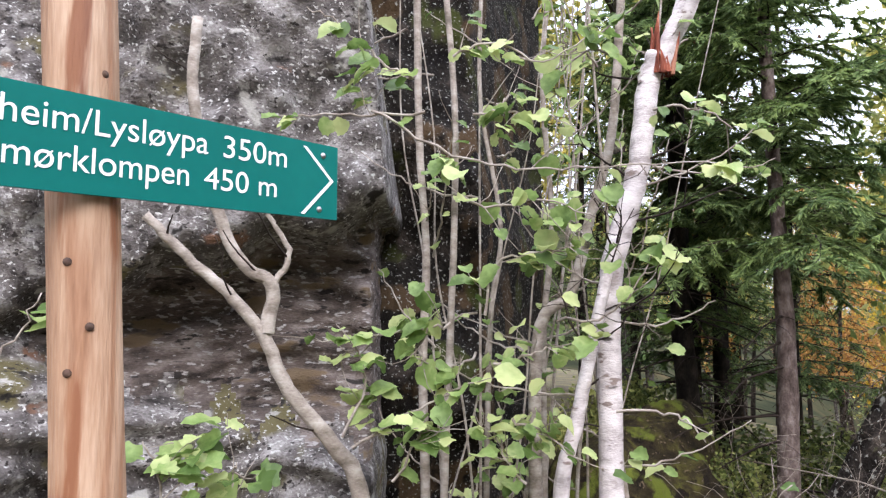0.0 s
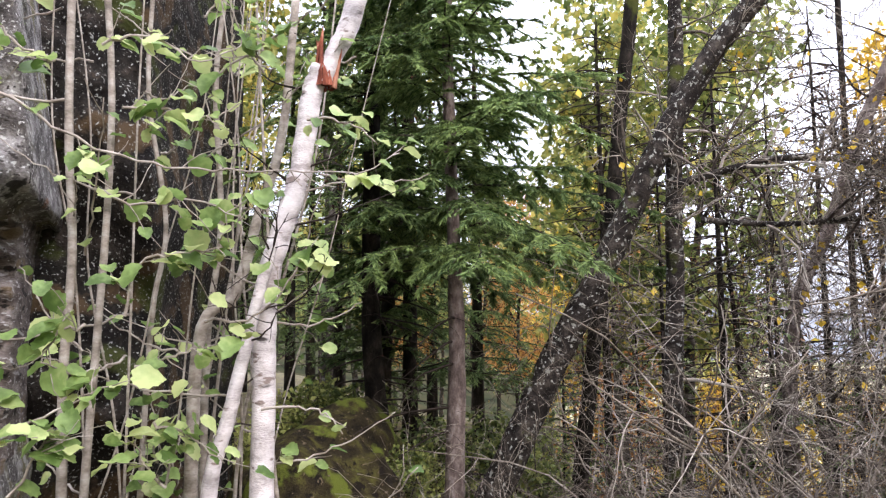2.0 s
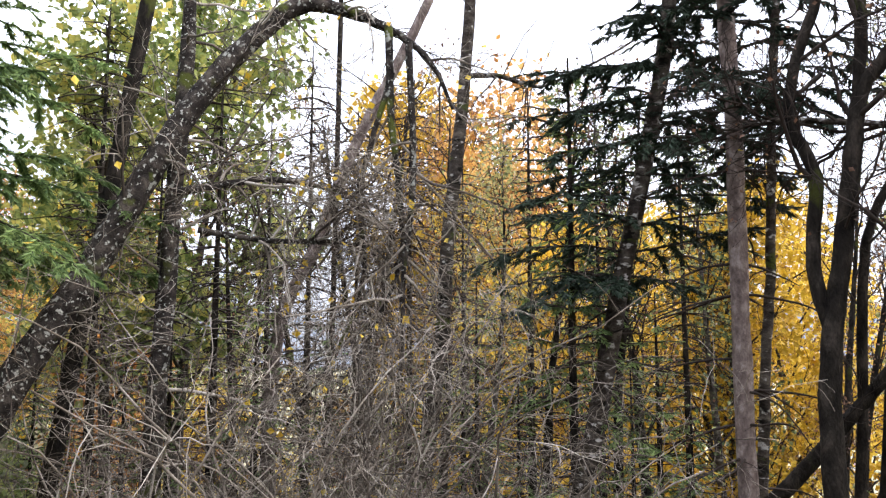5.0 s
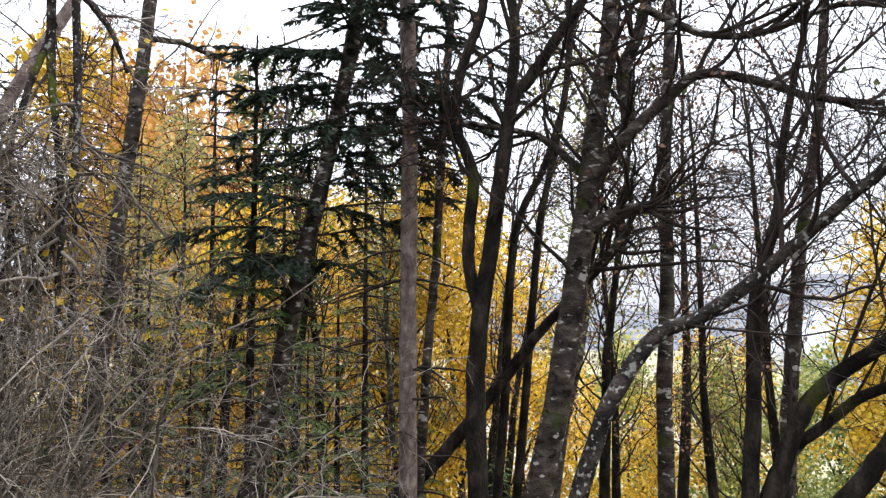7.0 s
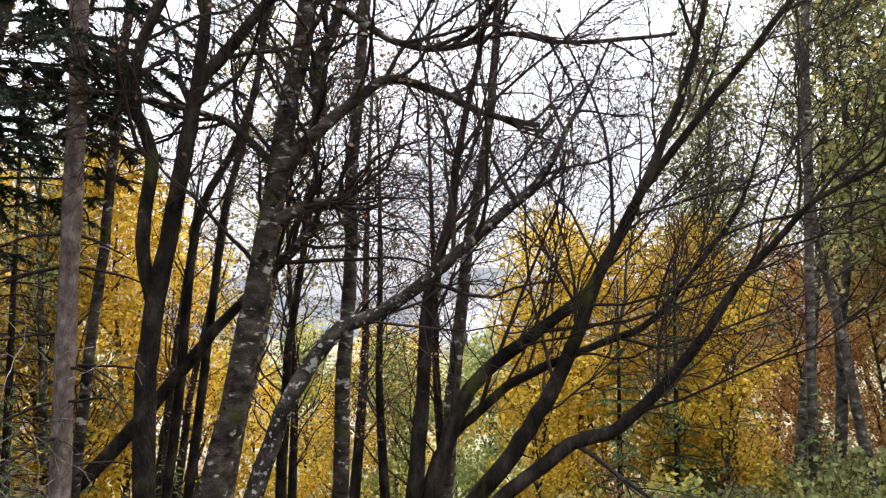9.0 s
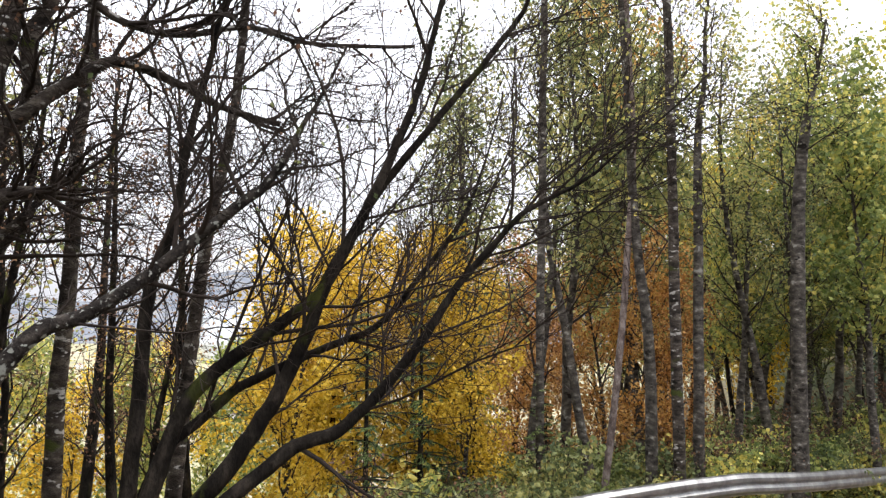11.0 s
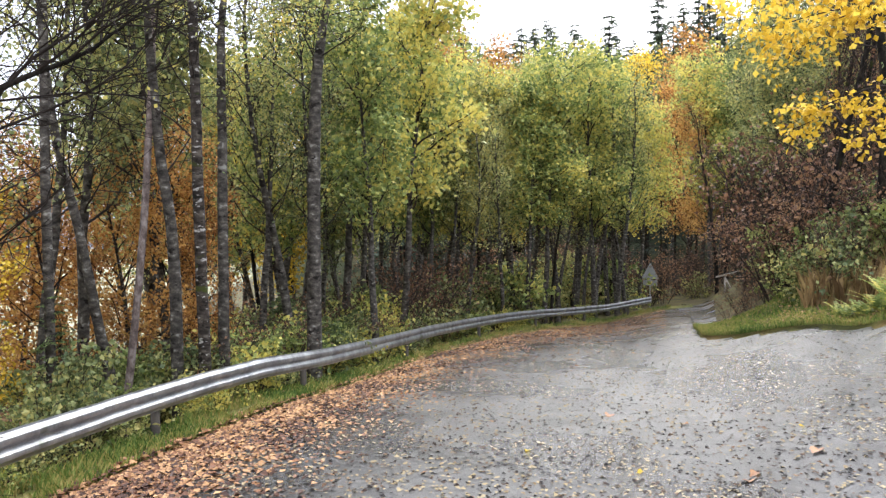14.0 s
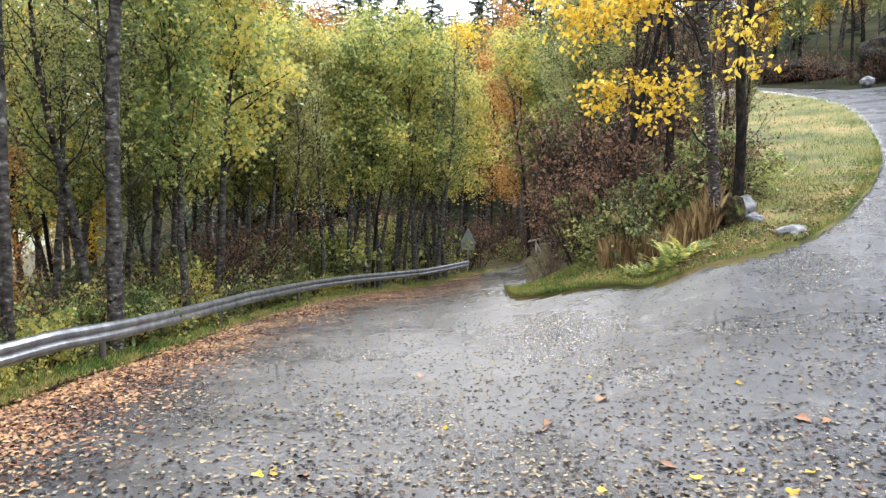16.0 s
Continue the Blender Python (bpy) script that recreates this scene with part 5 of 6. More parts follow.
# ---- hazel with single leaves ----
def leaf_mesh(size, seed, material, lobes=0):
    r = np.random.default_rng(seed)
    out = []
    n = 22
    for k in range(n):
        a = 2 * math.pi * k / n
        rad = 0.5 * (1 + 0.05 * (-1) ** k) * (0.9 + 0.14 * r.random()) * (1 + 0.12 * math.cos(a) ** 5)
        if lobes:
            rad *= 0.72 + 0.38 * abs(math.cos(a * lobes / 2))
        x, y = rad * math.cos(a) + 0.5, rad * math.sin(a) * 0.92
        out.append((x * size, y * size, size * (0.30 * abs(y) - 0.22 * x * x + 0.05 * math.sin(3 * a + seed) + 0.02 * r.normal())))
    mid = (0.5 * size, 0, -0.05 * size)
    b = Buf()
    b.add(out + [mid], [(k, (k + 1) % n, n) for k in range(n)])
    return b.mesh("leaf", material)


HAZEL_LEAF = [leaf_mesh(s, k, LEAF_GREEN) for k, s in enumerate((0.065, 0.085, 0.10, 0.075, 0.11))]
BROAD_LEAF = [leaf_mesh(s, 20 + k, LEAF_GREEN, 5) for k, s in enumerate((0.10, 0.13, 0.12))]


def hang_leaf(rng, ob, p, meshes, tan):
    lf = new("leaf", meshes[rng.integers(len(meshes))])
    lf.parent = ob
    a = rng.random() * 6.283
    d = unit(np.array((math.cos(a), math.sin(a), rng.uniform(-0.9, 0.15))) + 0.5 * tan)
    x = Vector(d)
    z = Vector((rng.normal(0, 0.35), rng.normal(0, 0.35), 1)) - Vector((0.35, 0.25, 0))
    y = z.cross(x).normalized()
    z = x.cross(y)
    lf.matrix_basis = Matrix.Translation(Vector(p)) @ Matrix((x, y, z)).transposed().to_4x4()
    s = rng.uniform(0.65, 1.15)
    lf.scale = (s, s, s)


def leafy_bush(seed, name, label, stems, twigs, meshes, counts):
    rng = np.random.default_rng(seed)
    first = (stems or twigs)[0][0]
    base = np.array((first[0], first[1], land(first[0], first[1])))
    ob = thing(name, label, "shrub", place=base)
    for rows in stems:
        g = land(rows[0][0], rows[0][1])
        path = smooth_path([(rows[0][0], rows[0][1], g - 0.1, rows[0][3] * 1.2)] + list(rows), 6)
        b = Buf()
        tube(b, path[:, :3] - base, path[:, 3], 8, 0.03, rng)
        part("stem", b, GREY_BARK, ob)
    for tw, n in zip(twigs, counts):
        p = smooth_path([np.array(q) - base for q in tw], 5)
        p += rng.normal(0, 0.006, p.shape)
        p += np.outer(np.linspace(0.5, 1, len(p)), rng.normal(0, 0.02, 3))
        b = Buf()
        tube(b, p, np.linspace(0.0065, 0.0025, len(p)), 5)
        side = []
        for k in range(max(1, n // 3)):
            i = rng.integers(1, len(p) - 1)
            w = wander(rng, p[i], off_axis(rng, unit(p[i + 1] - p[i]), 0.9), rng.uniform(0.08, 0.25), 4, 0.2, 0.02)
            tube(b, w, np.linspace(0.003, 0.0015, 5), 3)
            side.extend(w[1:])
        part("twig", b, GREY_BARK, ob)
        pool = list(p[1:]) + side * 2
        for k in range(n):
            q = pool[rng.integers(len(pool))]
            hang_leaf(rng, ob, q + rng.normal(0, 0.012, 3), meshes, unit(p[-1] - p[0]))
    return ob


HAZEL_STEMS = [
    [(2.51, 2.99, 0.8, 0.023), (2.5, 3, 1.41, 0.021), (2.51, 2.99, 1.94, 0.019), (2.48, 3.01, 2.51, 0.018), (2.47, 3.02, 3.31, 0.018)],
    [(2.57, 2.93, 0.8, 0.019), (2.59, 2.91, 1.54, 0.017), (2.61, 2.9, 2.13, 0.016), (2.61, 2.9, 2.68, 0.015), (2.58, 2.93, 3.25, 0.015)],
    [(3.11, 2.83, 1.48, 0.032), (3.22, 2.69, 1.77, 0.029), (3.29, 2.61, 2.17, 0.026), (3.36, 2.52, 2.6, 0.024), (3.4, 2.47, 3.35, 0.022)],
    [(3.07, 3.15, 0.68, 0.016), (3.09, 3.13, 1.65, 0.014), (3.13, 3.09, 2.14, 0.013), (3.06, 3.17, 2.84, 0.012), (3.06, 3.16, 3.49, 0.012)],
    [(3.28, 2.93, 1.47, 0.018), (3.32, 2.89, 2.14, 0.016), (3.29, 2.92, 2.92, 0.015), (3.32, 2.89, 3.47, 0.013)],
]
HAZEL_TWIGS = [
    [(2.08, 2.56, 2.60), (2.00, 2.63, 2.63), (1.91, 2.69, 2.72), (1.80, 2.77, 2.83), (1.70, 2.83, 2.87)],
    [(2.10, 2.55, 2.45), (1.93, 2.68, 2.44), (1.76, 2.79, 2.44), (1.60, 2.89, 2.41)],
    [(1.95, 2.66, 2.46), (2.12, 2.53, 2.33), (2.31, 2.36, 2.24), (2.50, 2.15, 2.22), (2.68, 1.93, 2.23), (2.84, 1.67, 2.22)],
    [(1.87, 2.72, 1.17), (1.94, 2.67, 1.34), (1.92, 2.68, 1.47), (1.85, 2.73, 1.43)],
    [(1.89, 2.71, 1.13), (2.03, 2.61, 1.23), (2.16, 2.50, 1.31), (2.24, 2.42, 1.36)],
    [(2.03, 2.60, 1.00), (2.09, 2.55, 1.13), (2.13, 2.52, 1.21)],
    [(2.19, 2.47, 1.62), (2.12, 2.52, 1.60), (2.07, 2.57, 1.47)],
    [(2.29, 2.38, 1.64), (2.32, 2.35, 1.84), (2.44, 2.22, 1.88), (2.53, 2.12, 1.90)],
    [(2.19, 2.47, 2.15), (2.31, 2.36, 2.11), (2.44, 2.22, 2.15), (2.57, 2.07, 2.08)],
]
HAZEL_TWIGS += [
    [(2.26, 2.54, 2.72), (2.38, 2.43, 2.77), (2.53, 2.28, 2.69), (2.67, 2.10, 2.80)],
    [(2.39, 2.42, 1.46), (2.50, 2.30, 1.51), (2.56, 2.24, 1.55)],
    [(2.42, 2.39, 1.24), (2.51, 2.29, 1.18), (2.60, 2.19, 1.07)],
    [(2.55, 2.25, 1.64), (2.66, 2.12, 1.64), (2.73, 2.03, 1.73), (2.78, 1.96, 1.89)],
    [(2.71, 2.05, 2.72), (2.65, 2.14, 2.74), (2.56, 2.23, 2.64), (2.55, 2.25, 2.47)],
    [(2.79, 1.94, 2.46), (2.88, 1.80, 2.44), (2.95, 1.70, 2.34)],
    [(2.71, 2.06, 1.26), (2.81, 1.92, 1.25), (2.86, 1.83, 1.21), (2.89, 1.79, 1.14)],
    [(2.33, 2.48, 2.48), (2.43, 2.38, 2.50), (2.55, 2.24, 2.47), (2.64, 2.14, 2.54)],
    [(2.47, 2.34, 0.96), (2.42, 2.39, 1.05), (2.39, 2.42, 1.15)],
]
leafy_bush(41, "hazel_bush", "hazel bush of thin grey stems with round green leaves", HAZEL_STEMS, HAZEL_TWIGS, HAZEL_LEAF,
           [18, 11, 15, 22, 18, 18, 16, 24, 24, 24, 18, 22, 11, 9, 10, 2, 20, 16])
hz = np.random.default_rng(4)
thin_stems, thin_twigs = [], []
for k in range(13):
    az = 40.5 + 13.5 * (k + hz.random()) / 13
    d, lean, r0 = hz.uniform(3.75, 4.5), hz.normal(0, 1.2), hz.uniform(0.005, 0.011)
    rows = []
    for j, z in enumerate((0.5, 1.2, 1.9, 2.6, 3.5)):
        a = radians(az + lean * j + hz.normal(0, 0.35))
        rows.append((d * math.sin(a), d * math.cos(a), z, r0 * (1 - 0.13 * j)))
    thin_stems.append(rows)
    for j in (0, 1, 2, 3):
        p0, way = np.array(rows[j][:3]) + (0, 0, hz.uniform(0, 0.6)), hz.normal(0, 1, 3) * (0.28, 0.28, 0.12)
        thin_twigs.append([tuple(p0 + way * f + (0, 0, 0.10 * f * f)) for f in (0, 0.5, 1.0, 1.5)])
leafy_bush(44, "hazel_bush", "thicket of thin grey hazel stems with round leaves", thin_stems, thin_twigs, HAZEL_LEAF,
           [int(q) for q in hz.integers(3, 9, len(thin_twigs))])
leafy_bush(42, "raspberry_plant", "broad-leaved green seedling at the foot of the rock", [], [
    [(1.30, 2.92, 0.79), (1.27, 2.94, 1.09), (1.21, 2.96, 1.19)],
    [(1.42, 2.87, 0.78), (1.39, 2.88, 1.13), (1.40, 2.88, 1.24)],
    [(1.50, 2.83, 0.77), (1.46, 2.85, 1.06), (1.47, 2.84, 1.14)],
], BROAD_LEAF, [12, 14, 10])
leafy_bush(43, "sapling", "thin sapling with a few green leaves before the rock", [], [
    [(0.73, 3.11, 0.87), (0.74, 3.11, 1.38), (0.83, 3.09, 1.61), (0.87, 3.08, 1.72)],
], BROAD_LEAF, [4])


# ---- torn top of the birch ----
def torn_top():
    """Splintered stump: part of the broken birch."""
    birch = bpy.data.objects["birch_tree"]
    rng = np.random.default_rng(9)
    off = -np.array(birch.location)
    b = Buf()
    top = smooth_path([(3.15, 2.12, 2.76, 0.05), (3.19, 2.06, 2.93, 0.045), (3.22, 2.01, 3.05, 0.05), (3.27, 1.94, 3.4, 0.05)], 6)
    tube(b, top[:, :3] + off, top[:, 3], 12, 0.04, rng)
    part("limb", b, BIRCH, birch)
    for k in range(16):
        a = rng.random() * 6.283
        c = np.array((3.16 + 0.045 * math.cos(a), 2.11 + 0.045 * math.sin(a), 2.74)) + off
        s = Buf()
        ln = rng.uniform(0.08, 0.3)
        tube(s, wander(rng, c, (rng.normal(0, 0.15), rng.normal(0, 0.15), 1), ln, 4, 0.06, 0), [0.016, 0.014, 0.011, 0.007, 0.002], 5)
        part("splinter", s, ROTTEN, birch, "reddish rotten splinter")


torn_top()


# ---- dead twiggy thicket on the slope edge ----
def dead_shrub(seed, az, d, top, spread, fall):
    rng = np.random.default_rng(seed)
    p = polar(az, d, -0.1)
    ob = thing("dead_shrub", "tangle of bare grey lichen-covered twigs", "shrub", "dead shrubs on the slope edge", place=p)
    b, tips = Buf(), []
    for k in range(5):
        a = rng.random() * 6.283
        r0 = rng.uniform(0.010, 0.022)
        path = wander(rng, (0.1 * math.cos(a), 0.1 * math.sin(a), 0), (0.5 * math.cos(a), 0.5 * math.sin(a), 1), top * rng.uniform(0.6, 1.1), 10, 0.15, fall)
        s = Buf()
        tube(s, path, np.linspace(r0, 0.004, 11), 6, 0.04, rng)
        part("stem", s, DEAD_TWIG, ob)
        ramify(rng, b, tips, path, np.linspace(r0, 0.004, 11), [(7, spread * 1.2, 1.0, 0.18, -0.08, 0.008), (5, spread * 0.6, 0.8, 0.22, -0.1, 0.004), (3, spread * 0.3, 0.8, 0.25, -0.06, 0.0024)], 0.2)
    twigs = part("twig_tangle", b, DEAD_TWIG, ob, "fine tangled grey twigs")
    tagged(twigs, kind="stuff")


for k, (az, d, top, spread, fall) in enumerate([(79, 6.2, 3.0, 1.0, -0.05), (84, 5.6, 2.6, 1.0, -0.06), (89, 6.0, 3.4, 1.0, -0.05),
                                                (94, 5.6, 3.0, 1.1, -0.08), (99, 5.9, 3.4, 1.1, -0.06), (103, 5.4, 2.6, 1.0, -0.06), (82, 7.4, 4.2, 1.2, -0.03),
                                                (92, 7.6, 4.6, 1.2, -0.03), (108, 6.4, 2.2, 0.9, -0.04), (86, 8.6, 4.8, 1.3, -0.04), (97, 8.4, 4.8, 1.3, -0.05), (76.5, 6.6, 3.2, 1.0, -0.06), (80.5, 6.8, 3.8, 1.1, -0.06), (85, 6.9, 4.2, 1.2, -0.06), (90, 6.8, 4.4, 1.2, -0.07), (95, 7.0, 4.2, 1.2, -0.07), (100, 7.2, 4.0, 1.1, -0.07)]):
    dead_shrub(300 + k, az, d, top, spread, fall)


# ---- spruces in the woods ----
def spruce_kind(seed, height, low, reach, whorls, dense, material, spray=(0.085, 0.009)):
    """A spruce grown out of the way, to be planted again elsewhere."""
    p = polar(330 + seed % 9, 48)
    return spruce(seed, "forest_spruce", "dark green spruce in the dense wood", [(p.x, p.y, p.z, 0.012 * height), (p.x, p.y, p.z + height * 0.5, 0.008 * height)],
                  p.z + height, DARK, low, reach, whorls, dense, material, dead=0.5, spray=spray)


SPRUCES = [spruce_kind(401, 10, 1.2, 2.2, 30, 16, NEEDLE), spruce_kind(402, 9, 0.8, 1.9, 28, 14, NEEDLE_SHADED), spruce_kind(403, 5, 0.3, 1.2, 22, 30, NEEDLE), spruce_kind(404, 12, 0.5, 1.7, 40, 9, HAZE_NEEDLE, (0.3, 0.04))]


def plant_spruce(i, az, d, top, group):
    p = polar(az, d, -0.1)
    h = max(1.0, 1.6 + d * math.tan(radians(top)) - p.z)
    c = copy_thing(SPRUCES[i], Matrix.Translation(p) @ Matrix.Rotation(rng.random() * 6.28, 4, "Z"))
    s = h / (10, 9, 5, 12, 9)[i]
    c.scale = (s * rng.uniform(0.9, 1.15),) * 2 + (s,)
    c["group"] = group


for k in range(7):
    plant_spruce(0, 42 + 16 * (k + rng.random()) / 7, rng.uniform(11, 28), rng.uniform(18, 34), "spruces in the dense wood")
for az, d, top in ((59.5, 14, 30), (63, 19, 24), (66.5, 16, 26)):
    plant_spruce(0, az, d, top, "spruces in the dense wood")
for k in range(4):
    plant_spruce(2, 71 + 11 * (k + rng.random()) / 4, rng.uniform(9, 14), rng.uniform(-2, 4), "young spruces on the slope")
for az, d, top in ((106, 7.5, -3), (110, 9.5, 1.5), (114, 8.2, -1), (118, 8.6, -4), (122, 9.2, -6), (116, 12, 3), (128, 10, -9), (103, 9, 4), (98, 8.5, 0), (92, 9, 2), (87, 9.5, 6), (160, 11, 2), (164, 11.5, 4), (168, 13, 1), (173, 12, -4)):
    plant_spruce(2, az, d, top, "young spruces on the slope")
for k in range(120):
    az = 196 + 64 * (k + rng.random()) / 120
    plant_spruce(3, az, rng.uniform(85, 170), rng.uniform(11.5, 14.5) + (1.5 if az > 216 else 0), "spruces on the hillside")
# their darkened needles stand in for shade in the gap and thicket
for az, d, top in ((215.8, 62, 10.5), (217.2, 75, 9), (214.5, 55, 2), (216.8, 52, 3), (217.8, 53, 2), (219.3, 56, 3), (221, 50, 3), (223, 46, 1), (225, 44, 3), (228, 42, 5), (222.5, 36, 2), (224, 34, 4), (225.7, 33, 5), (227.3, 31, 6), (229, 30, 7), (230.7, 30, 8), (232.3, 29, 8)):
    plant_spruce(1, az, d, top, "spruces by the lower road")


def bare_spruce():
    p = polar(346, 46)
    return spruce(405, "dead_spruce", "dead spruce bristling with bare drooping twigs", [(p.x, p.y, p.z, 0.08), (p.x, p.y, p.z + 4, 0.05)], p.z + 9, DARK, 50, 1.7, 46, 0, dead=0.8)


SPRUCES.append(bare_spruce())
for az, d, top in ((80, 11, 15), (84, 10, 20), (87.5, 12, 16), (90.5, 10.5, 21), (94, 12, 17), (98, 10.5, 19), (102, 11, 13), (107, 10, 18), (112, 11, 16), (118, 12, 17), (76, 12, 22)):
    plant_spruce(4, az, d, top, "dead spruces on the slope")


# ---- undergrowth ----
def bush_kind(seed, name, label, material, height, per, size):
    rng = np.random.default_rng(seed)
    ob = thing(name, label, "shrub")
    limbs, tips = Buf(), []
    for k in range(7):
        a = rng.random() * 6.283
        path = wander(rng, (0.12 * math.cos(a), 0.12 * math.sin(a), -0.1), (0.45 * math.cos(a), 0.45 * math.sin(a), 1), height, 7, 0.12, 0.0)
        rr = np.linspace(0.012, 0.004, 8)
        tube(limbs, path, rr, 5, cap=False)
        ramify(rng, limbs, tips, path, rr, [(9, 0.55, 0.9, 0.18, 0.03, 0.005), (4, 0.25, 0.8, 0.2, 0, 0.003)], 0.15)
    tagged(part("stemwork", limbs, TWIG, ob), kind="stuff")
    b = Buf()
    leaves(b, rng, tips, per, size, 0.05, 0.5)
    part("foliage", b, material, ob, smooth=False)
    return ob


BUSHES = [bush_kind(501, "undergrowth_bush", "green leafy bush growing wild among the trunks", LEAF_BUSH, 1.1, 2, 0.075),
          bush_kind(502, "undergrowth_bush", "olive leafy bush growing wild among the trunks", LEAF_OLIVE, 1.2, 2, 0.07),
          bush_kind(503, "undergrowth_bush", "yellow-green leafy bush growing wild among the trunks", LEAF_YG, 1.1, 2, 0.08),
          bush_kind(504, "bare_bush", "brown nearly leafless bush of thin twigs", LEAF_RED, 1.5, 1, 0.045)]
for k, b in enumerate(BUSHES):
    b.matrix_basis = Matrix.Translation(polar(262 + 6 * k, 26 + 2 * k))


def bush(i, az, d, size, group):
    p = polar(az, d, -0.05)
    c = copy_thing(BUSHES[i], Matrix.Translation(p) @ Matrix.Rotation(rng.random() * 6.28, 4, "Z"))
    c.scale = (size * rng.uniform(0.9, 1.2), size * rng.uniform(0.9, 1.2), size)
    c["group"] = group


for k in range(95):
    az = 160 + 56 * (k + rng.random()) / 95
    bush((0, 1, 1, 2, 3)[rng.integers(5)], az, RAIL_D(az) + rng.uniform(1.7, 2.3 + 0.32 * RAIL_D(az)), rng.uniform(0.6, 1.2), "undergrowth behind the rail")
for k in range(120):
    az = 165 + 48 * (k + rng.random()) / 120
    d = RAIL_D(az) * rng.uniform(1.12, 1.6) + 2.5
    bush((1, 3, 2, 1, 3)[rng.integers(5)], az, d, min(2.6, 0.065 * d * rng.uniform(0.7, 1.3)), "undergrowth deeper in the grove")
for k in range(40):
    az = 78 + 84 * (k + rng.random()) / 40
    bush((1, 2, 2, 3)[rng.integers(4)], az, rng.uniform(10, 16), rng.uniform(0.7, 1.2), "undergrowth on the slope")
for az, d, s in ((60.3, 7.8, 0.6), (61.2, 8.4, 0.5), (57, 9.5, 0.9), (64, 9.6, 0.8), (67.5, 10, 0.9), (54, 9.2, 0.9), (70, 9.5, 0.8)):
    bush(0, az, d, s, "saplings under the spruces")
for az, d, s in ((164.5, 7.9, 0.55), (183.2, 11.5, 0.6), (168, 8.6, 0.5)):
    bush(2, az, d, s, "saplings at the rail")
for k in range(26):
    az = 224.5 + 10 * (k + rng.random()) / 26
    bush((1, 3, 3, 0)[rng.integers(4)], az, rng.uniform(22, 27), rng.uniform(1.0, 2.0), "bushes on the bank edge")
for az, d, s in ((221.3, 24, 0.5), (222.0, 26, 0.6), (222.6, 23, 0.5), (223.2, 27, 0.8), (223.8, 24, 0.7), (224.3, 28, 1.0), (221.8, 30, 0.7), (222.9, 31, 0.9)):
    bush(3, az, d, s, "bushes on the bank edge")
for az, d, s in ((227.5, 20.5, 1.5), (228.6, 21, 1.6), (229.6, 21.5, 1.7), (226.6, 21.5, 1.2), (231.5, 22.5, 1.8), (232.5, 23.5, 2.0), (225.5, 22.5, 1.0), (234, 24, 1.3)):
    bush((3, 1, 0)[int(az * 10) % 3], az, d, s, "bushes on the bank edge")
for k in range(26):
    az = 224.5 + 8.5 * (k + rng.random()) / 26
    bush(3, az, rng.uniform(23, 31), rng.uniform(1.6, 3.6) * (1 if az < 230 else 0.7), "bare thicket on the bank")
for az, d, s in ((239.5, 66, 1.8), (241, 64, 1.6), (242.4, 61, 1.2), (244, 60, 1.4), (245.5, 60, 1.4), (247, 60, 1.6), (238, 67, 1.6)):
    bush(3, az, d, s, "bushes above the upper road")
for k in range(22):
    az = 212 + 15 * (k + rng.random()) / 22
    bush((3, 3, 1)[rng.integers(3)], az, rng.uniform(43, 50), rng.uniform(1.2, 2.2), "bushes by the lower road")


# ---- fallen leaves, grass ----
def strewn(name, label, material, spots, size, seed):
    """Flat curled leaves lying on the ground at (az, d, lift)."""
    rng = np.random.default_rng(seed)
    n = len(spots)
    pts = np.array([tuple(polar(a, d, h)) for a, d, h in spots])
    a = rng.random(n) * 6.283
    d = np.stack([np.cos(a), np.sin(a), rng.normal(0, 0.12, n)], 1)
    s = np.stack([-np.sin(a), np.cos(a), rng.normal(0, 0.2, n)], 1)
    z = (size * rng.uniform(0.5, 1.3, n))[:, None]
    up = np.array((0, 0, 1.0)) * z * rng.uniform(0.05, 0.28, (n, 1))
    v = np.stack([pts, pts + d * z * 0.5 + s * z * 0.36 + up, pts + d * z + up * 0.4, pts + d * z * 0.5 - s * z * 0.36 + up], 1).reshape(-1, 3)
    i = np.arange(n)[:, None] * 4
    b = Buf()
    b.add(v, np.concatenate([i + (0, 1, 2), i + (0, 2, 3)], 0))
    return tagged(new(name, b.mesh(name, material, False)), label, "leaves", kind="stuff")


lr = np.random.default_rng(66)
drift = []
while len(drift) < 34000:
    az = lr.uniform(150, 217)
    edge = VERGE_D(az)
    d = edge + 0.35 - abs(lr.normal(0, 0.16)) * edge * (1.0 if az > 178 else 0.8)
    if d > 2.5 and noise.noise(Vector((az * 0.25, d * 1.2, 0))) > -0.35 + 0.5 * lr.random() - 0.4:
        drift.append((az, d, 0.036 if d < edge else 0.09))
strewn("leaf_drift", "drift of brown and orange fallen leaves along the road edge", LITTER, drift, 0.075, 1)
loose = []
while len(loose) < 38000:
    az = lr.uniform(165, 262)
    d = 3.0 + 32 * lr.random() ** 1.5
    if d < road_far(az) - 0.1:
        loose.append((az, d, 0.035))
strewn("loose_leaves", "scattered wet fallen leaves on the asphalt", LITTER_PALE, loose, 0.05, 2)
bank_leaves = []
while len(bank_leaves) < 7000:
    az = lr.uniform(219, 244.2)
    d = BANK_D(az) + 0.1 + abs(lr.normal(0, 3.5))
    if d < BANK_BACK(az):
        bank_leaves.append((az, d, 0.14))
strewn("bank_leaves", "yellow and brown leaves lying in the bank grass", LITTER, bank_leaves, 0.09, 3)


